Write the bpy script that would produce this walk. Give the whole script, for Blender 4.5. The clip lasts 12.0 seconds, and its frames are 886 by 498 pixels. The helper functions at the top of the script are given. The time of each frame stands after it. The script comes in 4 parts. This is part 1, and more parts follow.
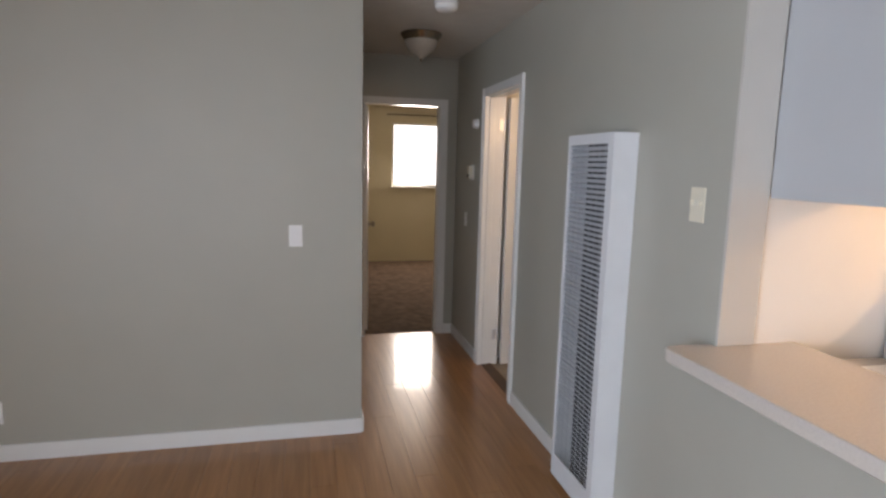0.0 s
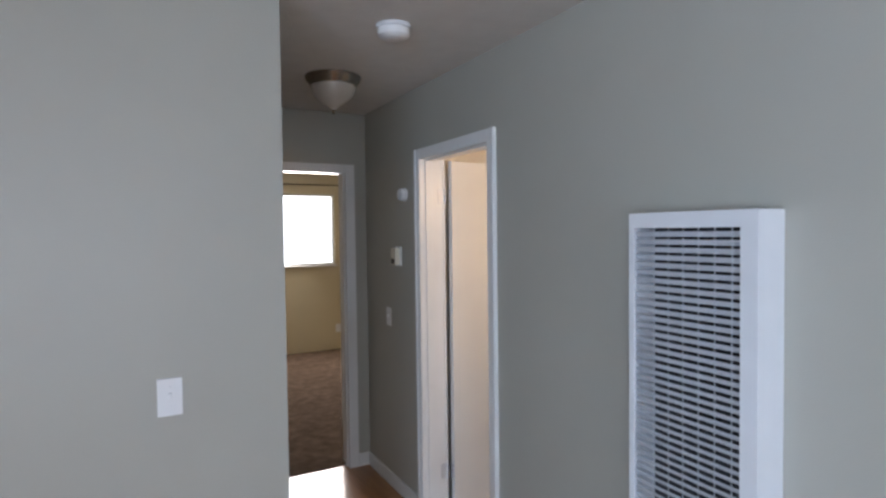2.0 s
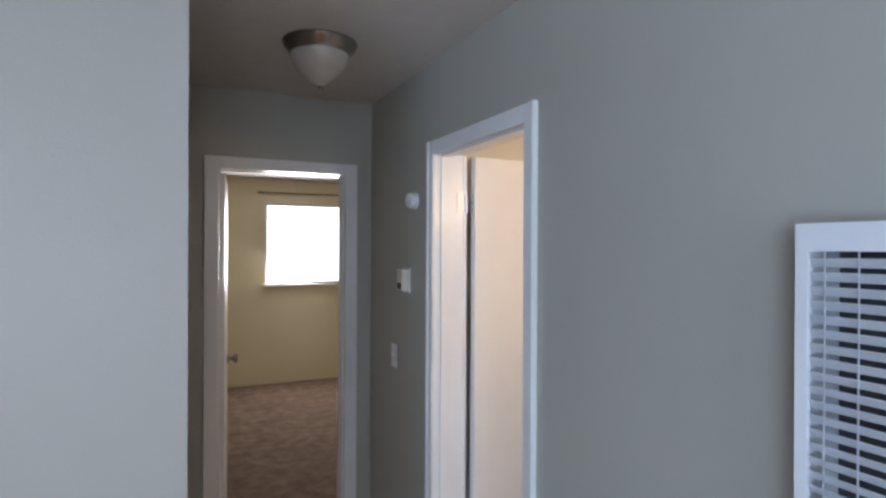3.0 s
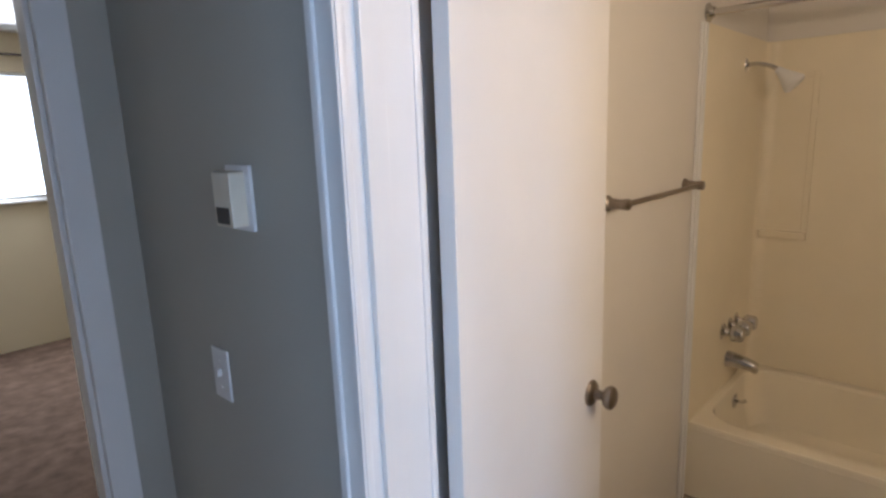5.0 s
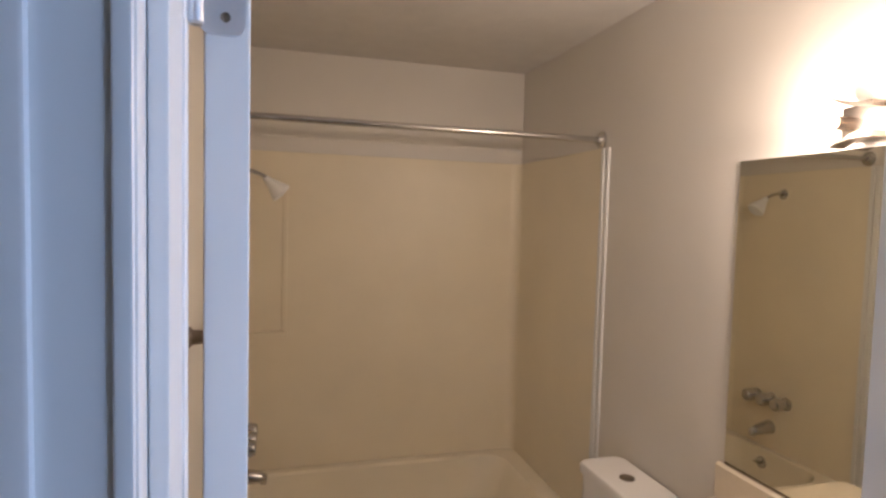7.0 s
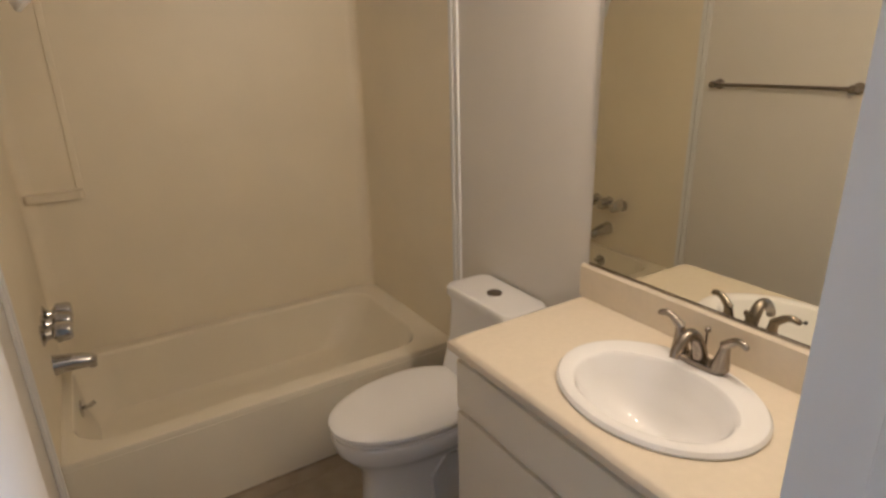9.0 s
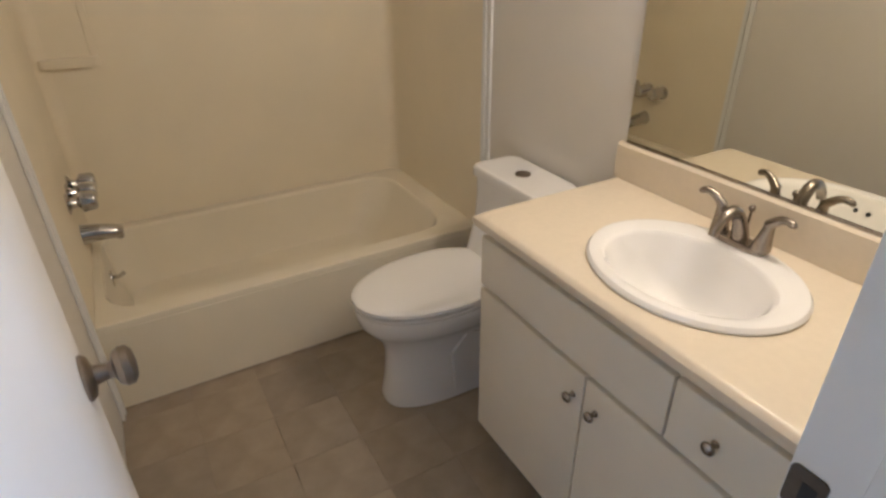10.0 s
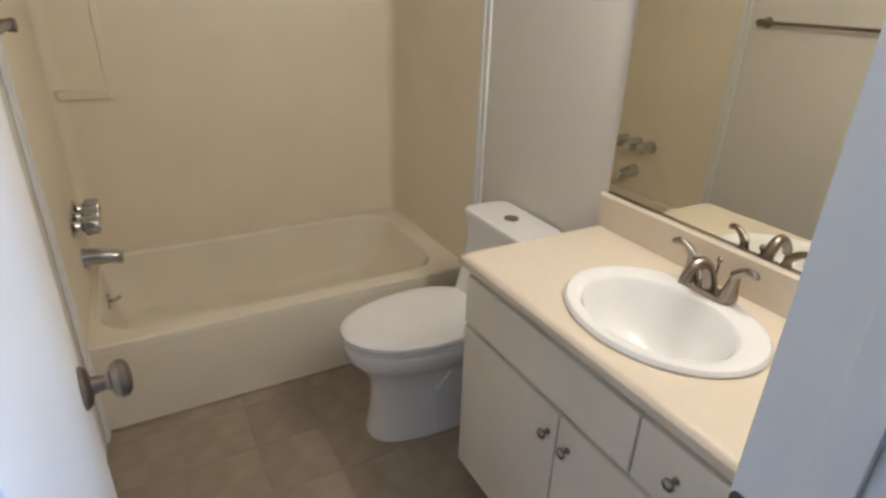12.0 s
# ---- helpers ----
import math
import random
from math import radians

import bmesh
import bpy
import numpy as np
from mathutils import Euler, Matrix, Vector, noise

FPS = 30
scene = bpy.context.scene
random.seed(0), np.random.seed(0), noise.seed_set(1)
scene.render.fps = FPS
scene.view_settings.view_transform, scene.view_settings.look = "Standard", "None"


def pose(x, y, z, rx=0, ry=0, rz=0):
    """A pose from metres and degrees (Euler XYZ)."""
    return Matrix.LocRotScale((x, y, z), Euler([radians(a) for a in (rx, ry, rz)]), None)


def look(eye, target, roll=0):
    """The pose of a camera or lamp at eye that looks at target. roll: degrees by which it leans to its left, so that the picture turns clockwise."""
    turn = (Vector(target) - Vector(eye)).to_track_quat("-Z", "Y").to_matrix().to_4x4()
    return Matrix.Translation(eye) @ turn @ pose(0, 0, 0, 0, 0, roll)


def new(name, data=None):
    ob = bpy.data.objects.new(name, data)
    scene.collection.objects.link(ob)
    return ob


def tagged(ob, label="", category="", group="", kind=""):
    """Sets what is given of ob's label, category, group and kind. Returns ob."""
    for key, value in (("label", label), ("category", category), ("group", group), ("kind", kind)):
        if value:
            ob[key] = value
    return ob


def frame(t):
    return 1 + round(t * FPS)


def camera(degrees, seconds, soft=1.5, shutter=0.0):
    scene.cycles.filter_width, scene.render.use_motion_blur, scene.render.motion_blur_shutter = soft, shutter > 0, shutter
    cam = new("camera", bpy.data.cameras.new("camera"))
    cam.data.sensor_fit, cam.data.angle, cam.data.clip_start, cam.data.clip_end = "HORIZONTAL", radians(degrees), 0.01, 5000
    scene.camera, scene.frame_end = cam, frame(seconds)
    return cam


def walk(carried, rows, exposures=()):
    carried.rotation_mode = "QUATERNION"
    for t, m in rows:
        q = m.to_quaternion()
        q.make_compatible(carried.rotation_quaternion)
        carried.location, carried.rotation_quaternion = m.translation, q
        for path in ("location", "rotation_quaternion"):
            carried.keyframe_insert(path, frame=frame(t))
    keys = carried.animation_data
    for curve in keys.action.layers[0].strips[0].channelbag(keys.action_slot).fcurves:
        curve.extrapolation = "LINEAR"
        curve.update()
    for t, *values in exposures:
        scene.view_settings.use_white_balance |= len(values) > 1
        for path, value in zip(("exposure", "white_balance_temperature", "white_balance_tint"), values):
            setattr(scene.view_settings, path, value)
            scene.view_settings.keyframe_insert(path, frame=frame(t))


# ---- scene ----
cam = camera(75.6, 12.0, soft=2.6)
PATH = [
    (0, (-1.269, -2.791, 1.531), (-0.815, -0.865, 1.24), 1.4),
    (0.5, (-1.336, -2.522, 1.531), (-0.673, -0.657, 1.243), 0.6),
    (1, (-1.422, -2.227, 1.569), (-0.611, -0.412, 1.353), 1.8),
    (1.5, (-1.49, -1.9, 1.595), (-0.554, -0.14, 1.429), 0.5),
    (2, (-1.427, -1.581, 1.631), (-0.475, 0.177, 1.568), -0.7),
    (2.5, (-1.21, -1.25, 1.648), (-0.386, 0.572, 1.661), 0.9),
    (2.7, (-1.132, -1.116, 1.647), (-0.293, 0.699, 1.659), 0.6),
    (4.5, (-0.594, 0.2, 1.528), (0.442, 1.884, 1.226), 0.1),
    (5, (-0.522, 0.638, 1.584), (0.913, 1.973, 1.185), -2.1),
    (5.5, (-0.391, 0.854, 1.607), (1.341, 1.818, 1.344), 0.2),
    (6, (-0.337, 1.004, 1.635), (1.553, 1.649, 1.529), 1.1),
    (6.5, (-0.351, 1.176, 1.645), (1.646, 1.234, 1.569), 0.9),
    (7, (-0.331, 1.223, 1.646), (1.588, 0.673, 1.533), 1.5),
    (7.2, (-0.307, 1.22, 1.646), (1.579, 0.56, 1.549), 1.2),
    (8.8, (-0.106, 1.157, 1.565), (1.508, 0.118, 1.002), -1.9),
    (9, (-0.094, 1.149, 1.543), (1.515, 0.157, 0.891), -1.5),
    (9.5, (-0.071, 1.146, 1.497), (1.496, 0.237, 0.649), -1.3),
    (10, (-0.063, 1.143, 1.455), (1.468, 0.297, 0.485), -0.9),
    (10.5, (-0.057, 1.144, 1.43), (1.422, 0.341, 0.35), 0.1),
    (11, (-0.06, 1.145, 1.415), (1.39, 0.352, 0.29), 1.0),
    (11.5, (-0.081, 1.135, 1.432), (1.388, 0.311, 0.352), 1.5),
    (12, (-0.134, 1.155, 1.48), (1.448, 0.267, 0.639), 1.8),
]
EXPOSURES = [
    (0.0, -1.1, 7000, 20),
    (1.5, -0.95, 6400, 18),
    (2.5, -0.7, 6000, 17),
    (4.3, -0.45, 5400, 15),
    (5.5, -0.4, 5150, 17),
    (7.0, -0.4, 5100, 20),
    (9.0, -0.3, 5050, 14),
    (10.5, 0.0, 4650, 11),
    (12.0, 0.02, 4450, 9),
]
walk(cam, [(t, look(eye, target, roll)) for t, eye, target, roll in PATH], EXPOSURES)

# ---- tuning ----
LIVING_W, BACK_W, BEDROOM_W, BULB_W, KITCHEN_W, OUT_E = 105, 40, 95, 10.5, 250, 5.0
DOOR_RZ, BED_DOOR_RZ = 4.0, 84.0
TOILET_X, TKZ = 1.378, 0.74

# ---- plan ----
H = 2.44                    # ceilings
T = 0.13                    # wall thickness
DN, DF = 0.600, 1.294       # bathroom door opening along y
DH = 2.035                  # door height
YM, YW = -0.066, 1.42       # bathroom: mirror wall and shower wall
XB = 2.62                   # bathroom back wall
XT = 1.790                  # tub apron
YB = 0.326                  # wall with the switch, facing the living room
XH = -0.99                  # hall's other side
YE = 2.17                   # hall's end
BX0, BX1 = -0.81, -0.15     # bedroom door opening along x
YK = -1.262                  # end of the heater wall, kitchen begins
LX, LY = -4.2, -4.9        # living room's far sides
YBW = 6.10                  # bedroom's window wall
WX0, WX1, WZ0, WZ1 = -0.015, 1.03, 1.186, 2.155

# ---- light ----
world = bpy.data.worlds.new("world")
scene.world = world
world.use_nodes = True
_wn = world.node_tree.nodes
_sky = _wn.new("ShaderNodeTexSky")
_sky.sky_type = "NISHITA"
_sky.sun_disc = False
_sky.sun_elevation, _sky.sun_rotation = radians(40), radians(210)
world.node_tree.links.new(_sky.outputs[0], _wn["Background"].inputs[0])
_wn["Background"].inputs[1].default_value = 0.08


def area_lamp(name, m, w, h, power, color):
    data = bpy.data.lights.new(name, "AREA")
    data.shape, data.size, data.size_y, data.energy, data.color = "RECTANGLE", w, h, power, color
    ob = new(name, data)
    ob.matrix_world = m
    return ob


def bulb_lamp(name, at, power, color, radius=0.04):
    data = bpy.data.lights.new(name, "POINT")
    data.energy, data.color, data.shadow_soft_size = power, color, radius
    ob = new(name, data)
    ob.location = at
    return ob


DAY = (0.58, 0.78, 1.0)
WARM = (1.0, 0.71, 0.42)
# daylight through the living room's window and the bedroom's window
_lw = area_lamp("window_light_living", look((LX + 0.02, -3.85, 1.35), (0, -1.9, 1.25)), 1.75, 1.6, LIVING_W, DAY)
_lw.data.spread = radians(112)
area_lamp("window_light_back", look((-2.0, LY + 0.02, 1.35), (-0.7, 0, 1.2)), 1.75, 1.6, BACK_W, DAY)
area_lamp("window_light_bedroom", look((0.55, 5.98, 1.64), (0.0, 3.0, 0.9)), 1.0, 0.9, BEDROOM_W, (1.0, 0.94, 0.84))
# lit bulbs of the bathroom's vanity fixture, and the kitchen's ceiling lamp
for _bx in (0.70, 0.50, 0.30):
    bulb_lamp("vanity_bulb_light", (_bx, YM + 0.118, 1.885), BULB_W, WARM, 0.026)
bulb_lamp("kitchen_lamp_light", (2.4, -2.2, 2.2), KITCHEN_W, (1.0, 0.68, 0.38), 0.12)


# ---- materials ----
def mat(name, color, rough=0.5, metal=0.0, vary=0.08, scale=6.0, bump=0.0, bump_scale=200.0, coat=0.0, spec=0.5, stain=0.0):
    """A surface with slow colour drift, fine grain relief and, where given, stains."""
    m = bpy.data.materials.new(name)
    m.use_nodes = True
    nt = m.node_tree
    n, l = nt.nodes, nt.links
    b = n["Principled BSDF"]
    b.inputs["Roughness"].default_value = rough
    b.inputs["Metallic"].default_value = metal
    b.inputs["Coat Weight"].default_value = coat
    b.inputs["Specular IOR Level"].default_value = spec
    tc = n.new("ShaderNodeTexCoord")
    no = n.new("ShaderNodeTexNoise")
    no.inputs["Scale"].default_value = scale
    no.inputs["Detail"].default_value = 5
    l.new(tc.outputs["Object"], no.inputs["Vector"])
    ramp = n.new("ShaderNodeValToRGB")
    ramp.color_ramp.elements[0].position, ramp.color_ramp.elements[1].position = 0.3, 0.7
    ramp.color_ramp.elements[0].color = (*[c * (1 - vary) for c in color], 1)
    ramp.color_ramp.elements[1].color = (*[min(1, c * (1 + vary)) for c in color], 1)
    l.new(no.outputs[0], ramp.inputs[0])
    out = ramp.outputs[0]
    if stain:
        n2 = n.new("ShaderNodeTexNoise")
        n2.inputs["Scale"].default_value = scale * 0.35
        n2.inputs["Detail"].default_value = 8
        l.new(tc.outputs["Object"], n2.inputs["Vector"])
        r2 = n.new("ShaderNodeValToRGB")
        r2.color_ramp.elements[0].position, r2.color_ramp.elements[1].position = 0.35, 0.62
        r2.color_ramp.elements[0].color = (1 - stain, 1 - stain, 1 - stain * 1.1, 1)
        r2.color_ramp.elements[1].color = (1, 1, 1, 1)
        l.new(n2.outputs[0], r2.inputs[0])
        mx = n.new("ShaderNodeMix")
        mx.data_type, mx.blend_type = "RGBA", "MULTIPLY"
        mx.inputs[0].default_value = 1
        l.new(out, mx.inputs[6])
        l.new(r2.outputs[0], mx.inputs[7])
        out = mx.outputs[2]
    l.new(out, b.inputs["Base Color"])
    if bump:
        nb = n.new("ShaderNodeTexNoise")
        nb.inputs["Scale"].default_value = bump_scale
        nb.inputs["Detail"].default_value = 3
        l.new(tc.outputs["Object"], nb.inputs["Vector"])
        bp = n.new("ShaderNodeBump")
        bp.inputs["Strength"].default_value = bump
        bp.inputs["Distance"].default_value = 0.003
        l.new(nb.outputs[0], bp.inputs["Height"])
        l.new(bp.outputs[0], b.inputs["Normal"])
    return m


def glow(name, color, strength):
    m = bpy.data.materials.new(name)
    m.use_nodes = True
    b = m.node_tree.nodes["Principled BSDF"]
    b.inputs["Base Color"].default_value = (*color, 1)
    b.inputs["Emission Color"].default_value = (*color, 1)
    b.inputs["Emission Strength"].default_value = strength
    return m


def plank_mat():
    """Laminate boards: a long grain along y and a tone for each board."""
    m = mat("laminate", (0.36, 0.17, 0.065), rough=0.3, vary=0.12, coat=0.25)
    nt = m.node_tree
    n, l = nt.nodes, nt.links
    b = n["Principled BSDF"]
    tc = n.new("ShaderNodeTexCoord")
    mp = n.new("ShaderNodeMapping")
    mp.inputs["Scale"].default_value = (38, 2.2, 10)
    no = n.new("ShaderNodeTexNoise")
    no.inputs["Scale"].default_value = 1.0
    no.inputs["Detail"].default_value = 7
    no.inputs["Distortion"].default_value = 0.6
    l.new(tc.outputs["Object"], mp.inputs["Vector"])
    l.new(mp.outputs[0], no.inputs["Vector"])
    r = n.new("ShaderNodeValToRGB")
    r.color_ramp.elements[0].position, r.color_ramp.elements[1].position = 0.28, 0.72
    r.color_ramp.elements[0].color = (0.31, 0.135, 0.045, 1)
    r.color_ramp.elements[1].color = (0.43, 0.205, 0.075, 1)
    l.new(no.outputs[0], r.inputs[0])
    oi = n.new("ShaderNodeObjectInfo")
    mr = n.new("ShaderNodeMapRange")
    mr.inputs[3].default_value, mr.inputs[4].default_value = 0.92, 1.07
    l.new(oi.outputs["Random"], mr.inputs[0])
    mx = n.new("ShaderNodeMix")
    mx.data_type, mx.blend_type = "RGBA", "MULTIPLY"
    mx.inputs[0].default_value = 1
    l.new(r.outputs[0], mx.inputs[6])
    l.new(mr.outputs[0], mx.inputs[7])
    l.new(mx.outputs[2], b.inputs["Base Color"])
    return m


def tile_mat():
    """Worn sheet-vinyl squares in greyish browns, a tone for each square."""
    m = mat("vinyl_tile", (0.34, 0.285, 0.215), rough=0.42, vary=0.10, scale=14, bump=0.05, bump_scale=60, stain=0.08)
    nt = m.node_tree
    n, l = nt.nodes, nt.links
    b = n["Principled BSDF"]
    src = b.inputs["Base Color"].links[0].from_socket
    oi = n.new("ShaderNodeObjectInfo")
    r = n.new("ShaderNodeValToRGB")
    r.color_ramp.elements[0].color = (0.90, 0.90, 0.92, 1)
    r.color_ramp.elements[1].color = (1.06, 1.04, 1.0, 1)
    l.new(oi.outputs["Random"], r.inputs[0])
    mx = n.new("ShaderNodeMix")
    mx.data_type, mx.blend_type = "RGBA", "MULTIPLY"
    mx.inputs[0].default_value = 1
    l.new(src, mx.inputs[6])
    l.new(r.outputs[0], mx.inputs[7])
    l.new(mx.outputs[2], b.inputs["Base Color"])
    return m


M_WALL = mat("greige_wall_paint", (0.42, 0.41, 0.355), rough=0.42, vary=0.02, scale=3, bump=0.16, bump_scale=170)
M_BEDWALL = mat("cream_wall_paint", (0.62, 0.54, 0.36), rough=0.5, vary=0.02, scale=3, bump=0.12, bump_scale=160)
M_BATHWALL = mat("bath_wall_paint", (0.72, 0.69, 0.63), rough=0.45, vary=0.02, scale=3, bump=0.12, bump_scale=160)
M_KITWALL = mat("kitchen_wall_paint", (0.80, 0.77, 0.72), rough=0.5, vary=0.02, scale=3, bump=0.1, bump_scale=160)
M_CEIL = mat("textured_ceiling", (0.66, 0.64, 0.60), rough=0.85, vary=0.03, scale=12, bump=0.9, bump_scale=75)
M_TRIM = mat("white_gloss_trim", (0.78, 0.78, 0.76), rough=0.28, vary=0.025, scale=5, bump=0.05, bump_scale=40)
M_DOOR = mat("white_door_paint", (0.79, 0.78, 0.75), rough=0.33, vary=0.03, scale=4, bump=0.06, bump_scale=50)
M_HEATER = mat("white_enamel", (0.72, 0.74, 0.76), rough=0.35, vary=0.03, scale=8)
M_LOUVRE = mat("grey_louvre_enamel", (0.50, 0.53, 0.56), rough=0.4, vary=0.06, scale=10)
# near-black in place of the shade inside holes, recesses and toe kicks
M_DARK = mat("painted_cavity_shade", (0.03, 0.03, 0.03), rough=0.8, vary=0.1)
# sheet metal whose near-black holds the shade behind the heater's louvres
M_INNER = mat("sheet_metal_painted_shade", (0.045, 0.045, 0.05), rough=0.6, vary=0.1)
M_CARPET = mat("brown_carpet", (0.135, 0.092, 0.064), rough=0.95, vary=0.28, scale=11, bump=1.0, bump_scale=420, spec=0.1, stain=0.2)
M_NICKEL = mat("brushed_nickel", (0.33, 0.29, 0.245), rough=0.27, metal=1.0, vary=0.08, scale=60)
M_STEEL = mat("satin_steel", (0.72, 0.73, 0.75), rough=0.38, metal=0.7, vary=0.05, scale=40)
M_CHROME = mat("chrome", (0.58, 0.57, 0.56), rough=0.12, metal=1.0, vary=0.03, scale=30)
M_BRONZE = mat("aged_metal", (0.30, 0.26, 0.22), rough=0.32, metal=1.0, vary=0.1, scale=50)
M_PATINA = mat("dark_bronze", (0.12, 0.095, 0.07), rough=0.4, metal=1.0, vary=0.15, scale=60)
M_FIBRE = mat("cream_tub_acrylic", (0.81, 0.735, 0.56), rough=0.42, vary=0.03, scale=3)
M_TUB = mat("cream_tub_enamel", (0.82, 0.76, 0.61), rough=0.22, vary=0.03, scale=3, coat=0.2)
M_PORC = mat("white_porcelain", (0.82, 0.81, 0.79), rough=0.08, vary=0.015, scale=4, coat=0.4)
M_PLASTW = mat("white_plastic", (0.80, 0.80, 0.79), rough=0.35, vary=0.02, scale=10)
M_IVORY = mat("ivory_plastic", (0.74, 0.69, 0.56), rough=0.4, vary=0.03, scale=10)
M_COUNTER = mat("cream_laminate_top", (0.70, 0.62, 0.48), rough=0.27, vary=0.02, scale=60, coat=0.1)
M_KCOUNTER = mat("kitchen_quartz_top", (0.54, 0.49, 0.44), rough=0.22, vary=0.05, scale=120, coat=0.15)
M_CAB = mat("cream_cabinet_paint", (0.76, 0.70, 0.57), rough=0.34, vary=0.03, scale=5, bump=0.05, bump_scale=60)
M_SOFFIT = mat("grey_panel_paint", (0.47, 0.48, 0.49), rough=0.45, vary=0.02, scale=4, bump=0.08, bump_scale=150)
M_JAMB = mat("wall_end_paint", (0.55, 0.53, 0.49), rough=0.45, vary=0.02, scale=4, bump=0.1, bump_scale=160)
M_KCAB = mat("white_cabinet_paint", (0.66, 0.68, 0.70), rough=0.4, vary=0.02, scale=4)
M_GLASSW = mat("frosted_lamp_glass", (0.50, 0.46, 0.40), rough=0.25, vary=0.06, scale=20)
M_PLANK = plank_mat()
M_TILE = tile_mat()
M_SUB = mat("floor_base", (0.10, 0.06, 0.035), rough=0.6, vary=0.1)
M_GROUT = mat("vinyl_seam", (0.26, 0.22, 0.165), rough=0.7, vary=0.1)
M_BULB = glow("lit_bulb", (1.0, 0.74, 0.40), 9.0)
M_OUT = glow("bright_outdoors", (0.93, 0.97, 1.0), OUT_E)
M_MIRROR = mat("mirror_silver", (0.80, 0.79, 0.70), rough=0.012, metal=1.0, vary=0.0)
M_GLASS = mat("window_glass", (1, 1, 1), rough=0.0, vary=0.0)
M_GLASS.node_tree.nodes["Principled BSDF"].inputs["Transmission Weight"].default_value = 1.0
M_CAULK = mat("old_caulk", (0.33, 0.27, 0.20), rough=0.6, vary=0.25, scale=25)
M_BLACK = mat("black_plastic", (0.02, 0.02, 0.022), rough=0.4, vary=0.1)
M_ROD = mat("dark_curtain_rod", (0.05, 0.04, 0.035), rough=0.4, metal=0.6, vary=0.1)


# ---- mesh helpers ----
ORIGIN = {}


def finish(bm, name, material, smooth=35):
    bmesh.ops.recalc_face_normals(bm, faces=bm.faces[:])
    me = bpy.data.meshes.new(name)
    bm.to_mesh(me)
    bm.free()
    me.materials.append(material)
    if smooth:
        me.polygons.foreach_set("use_smooth", [True] * len(me.polygons))
        me.set_sharp_from_angle(angle=radians(smooth))
    return me


def evened(ob, smooth):
    """Keeps large faces flat beside their rounded edges."""
    if smooth:
        ob.modifiers.new("even_normals", "WEIGHTED_NORMAL").keep_sharp = True
    return ob


def solid(name, bm, material, label="", category="", kind="", group="", smooth=35):
    """A top-level mesh in world coordinates."""
    return tagged(evened(new(name, finish(bm, name, material, smooth)), smooth), label, category, group, kind)


def thing(name, at, label, category, group="", rz=0.0, kind=""):
    """An Empty at the base of a thing; its parts are given in world coordinates unless it is turned."""
    ob = new(name)
    ob.empty_display_size = 0.05
    ob.matrix_world = pose(*at, 0, 0, rz)
    ORIGIN[ob.name] = Vector((0, 0, 0)) if rz else Vector(at)
    return tagged(ob, label, category, group, kind)


def part(name, bm, material, parent, label="", smooth=35):
    o = ORIGIN.get(parent.name, Vector((0, 0, 0)))
    bmesh.ops.translate(bm, verts=bm.verts[:], vec=-o)
    ob = new(name, finish(bm, name, material, smooth))
    evened(ob, smooth)
    ob.parent = parent
    ORIGIN[ob.name] = o
    return tagged(ob, label)


def box(x0, x1, y0, y1, z0, z1, bevel=0.0, seg=2, bm=None):
    b = bmesh.new()
    bmesh.ops.create_cube(b, size=1, matrix=Matrix.LocRotScale(((x0 + x1) / 2, (y0 + y1) / 2, (z0 + z1) / 2), None, (abs(x1 - x0), abs(y1 - y0), abs(z1 - z0))))
    if bevel:
        bmesh.ops.bevel(b, geom=b.edges[:], offset=bevel, segments=seg, affect="EDGES", profile=0.5)
    if bm is None:
        return b
    return join(bm, b)


def join(bm, other):
    me = bpy.data.meshes.new("tmp")
    other.to_mesh(me)
    other.free()
    bm.from_mesh(me)
    bpy.data.meshes.remove(me)
    return bm


def boxes(*rows, bevel=0.0):
    bm = bmesh.new()
    for r in rows:
        box(*r, bevel=bevel, bm=bm)
    return bm


def loft(loops, cap0=True, cap1=True, closed=True):
    bm = bmesh.new()
    rings = [[bm.verts.new(p) for p in lp] for lp in loops]
    n = len(rings[0])
    for a, b in zip(rings, rings[1:]):
        for i in range(n if closed else n - 1):
            j = (i + 1) % n
            bm.faces.new((a[i], a[j], b[j], b[i]))
    if cap0:
        bm.faces.new(rings[0])
    if cap1:
        bm.faces.new(rings[-1])
    return bm


def oval(cx, cy, z, a, b, n=40, front=1.0, power=2.0):
    """A loop in plan; front stretches its +y half, power squares it off."""
    pts = []
    for i in range(n):
        t = 2 * math.pi * i / n
        c, s = math.cos(t), math.sin(t)
        x = math.copysign(abs(c) ** (2 / power), c) * a
        y = math.copysign(abs(s) ** (2 / power), s) * b * (front if s > 0 else 1.0)
        pts.append((cx + x, cy + y, z))
    return pts


def rrect(x0, x1, y0, y1, z, r, n=6):
    pts = []
    for cx, cy, a0 in ((x1 - r, y1 - r, 0), (x0 + r, y1 - r, 90), (x0 + r, y0 + r, 180), (x1 - r, y0 + r, 270)):
        for i in range(n + 1):
            t = radians(a0 + 90 * i / n)
            pts.append((cx + r * math.cos(t), cy + r * math.sin(t), z))
    return pts


def turned(profile, at, axis=(0, 0, 1), n=24):
    """A turned body: rows of (distance along the axis, radius)."""
    q = Vector((0, 0, 1)).rotation_difference(Vector(axis))
    loops = []
    for d, r in profile:
        loops.append([Vector(at) + q @ Vector((r * math.cos(2 * math.pi * i / n), r * math.sin(2 * math.pi * i / n), d)) for i in range(n)])
    return loft(loops)


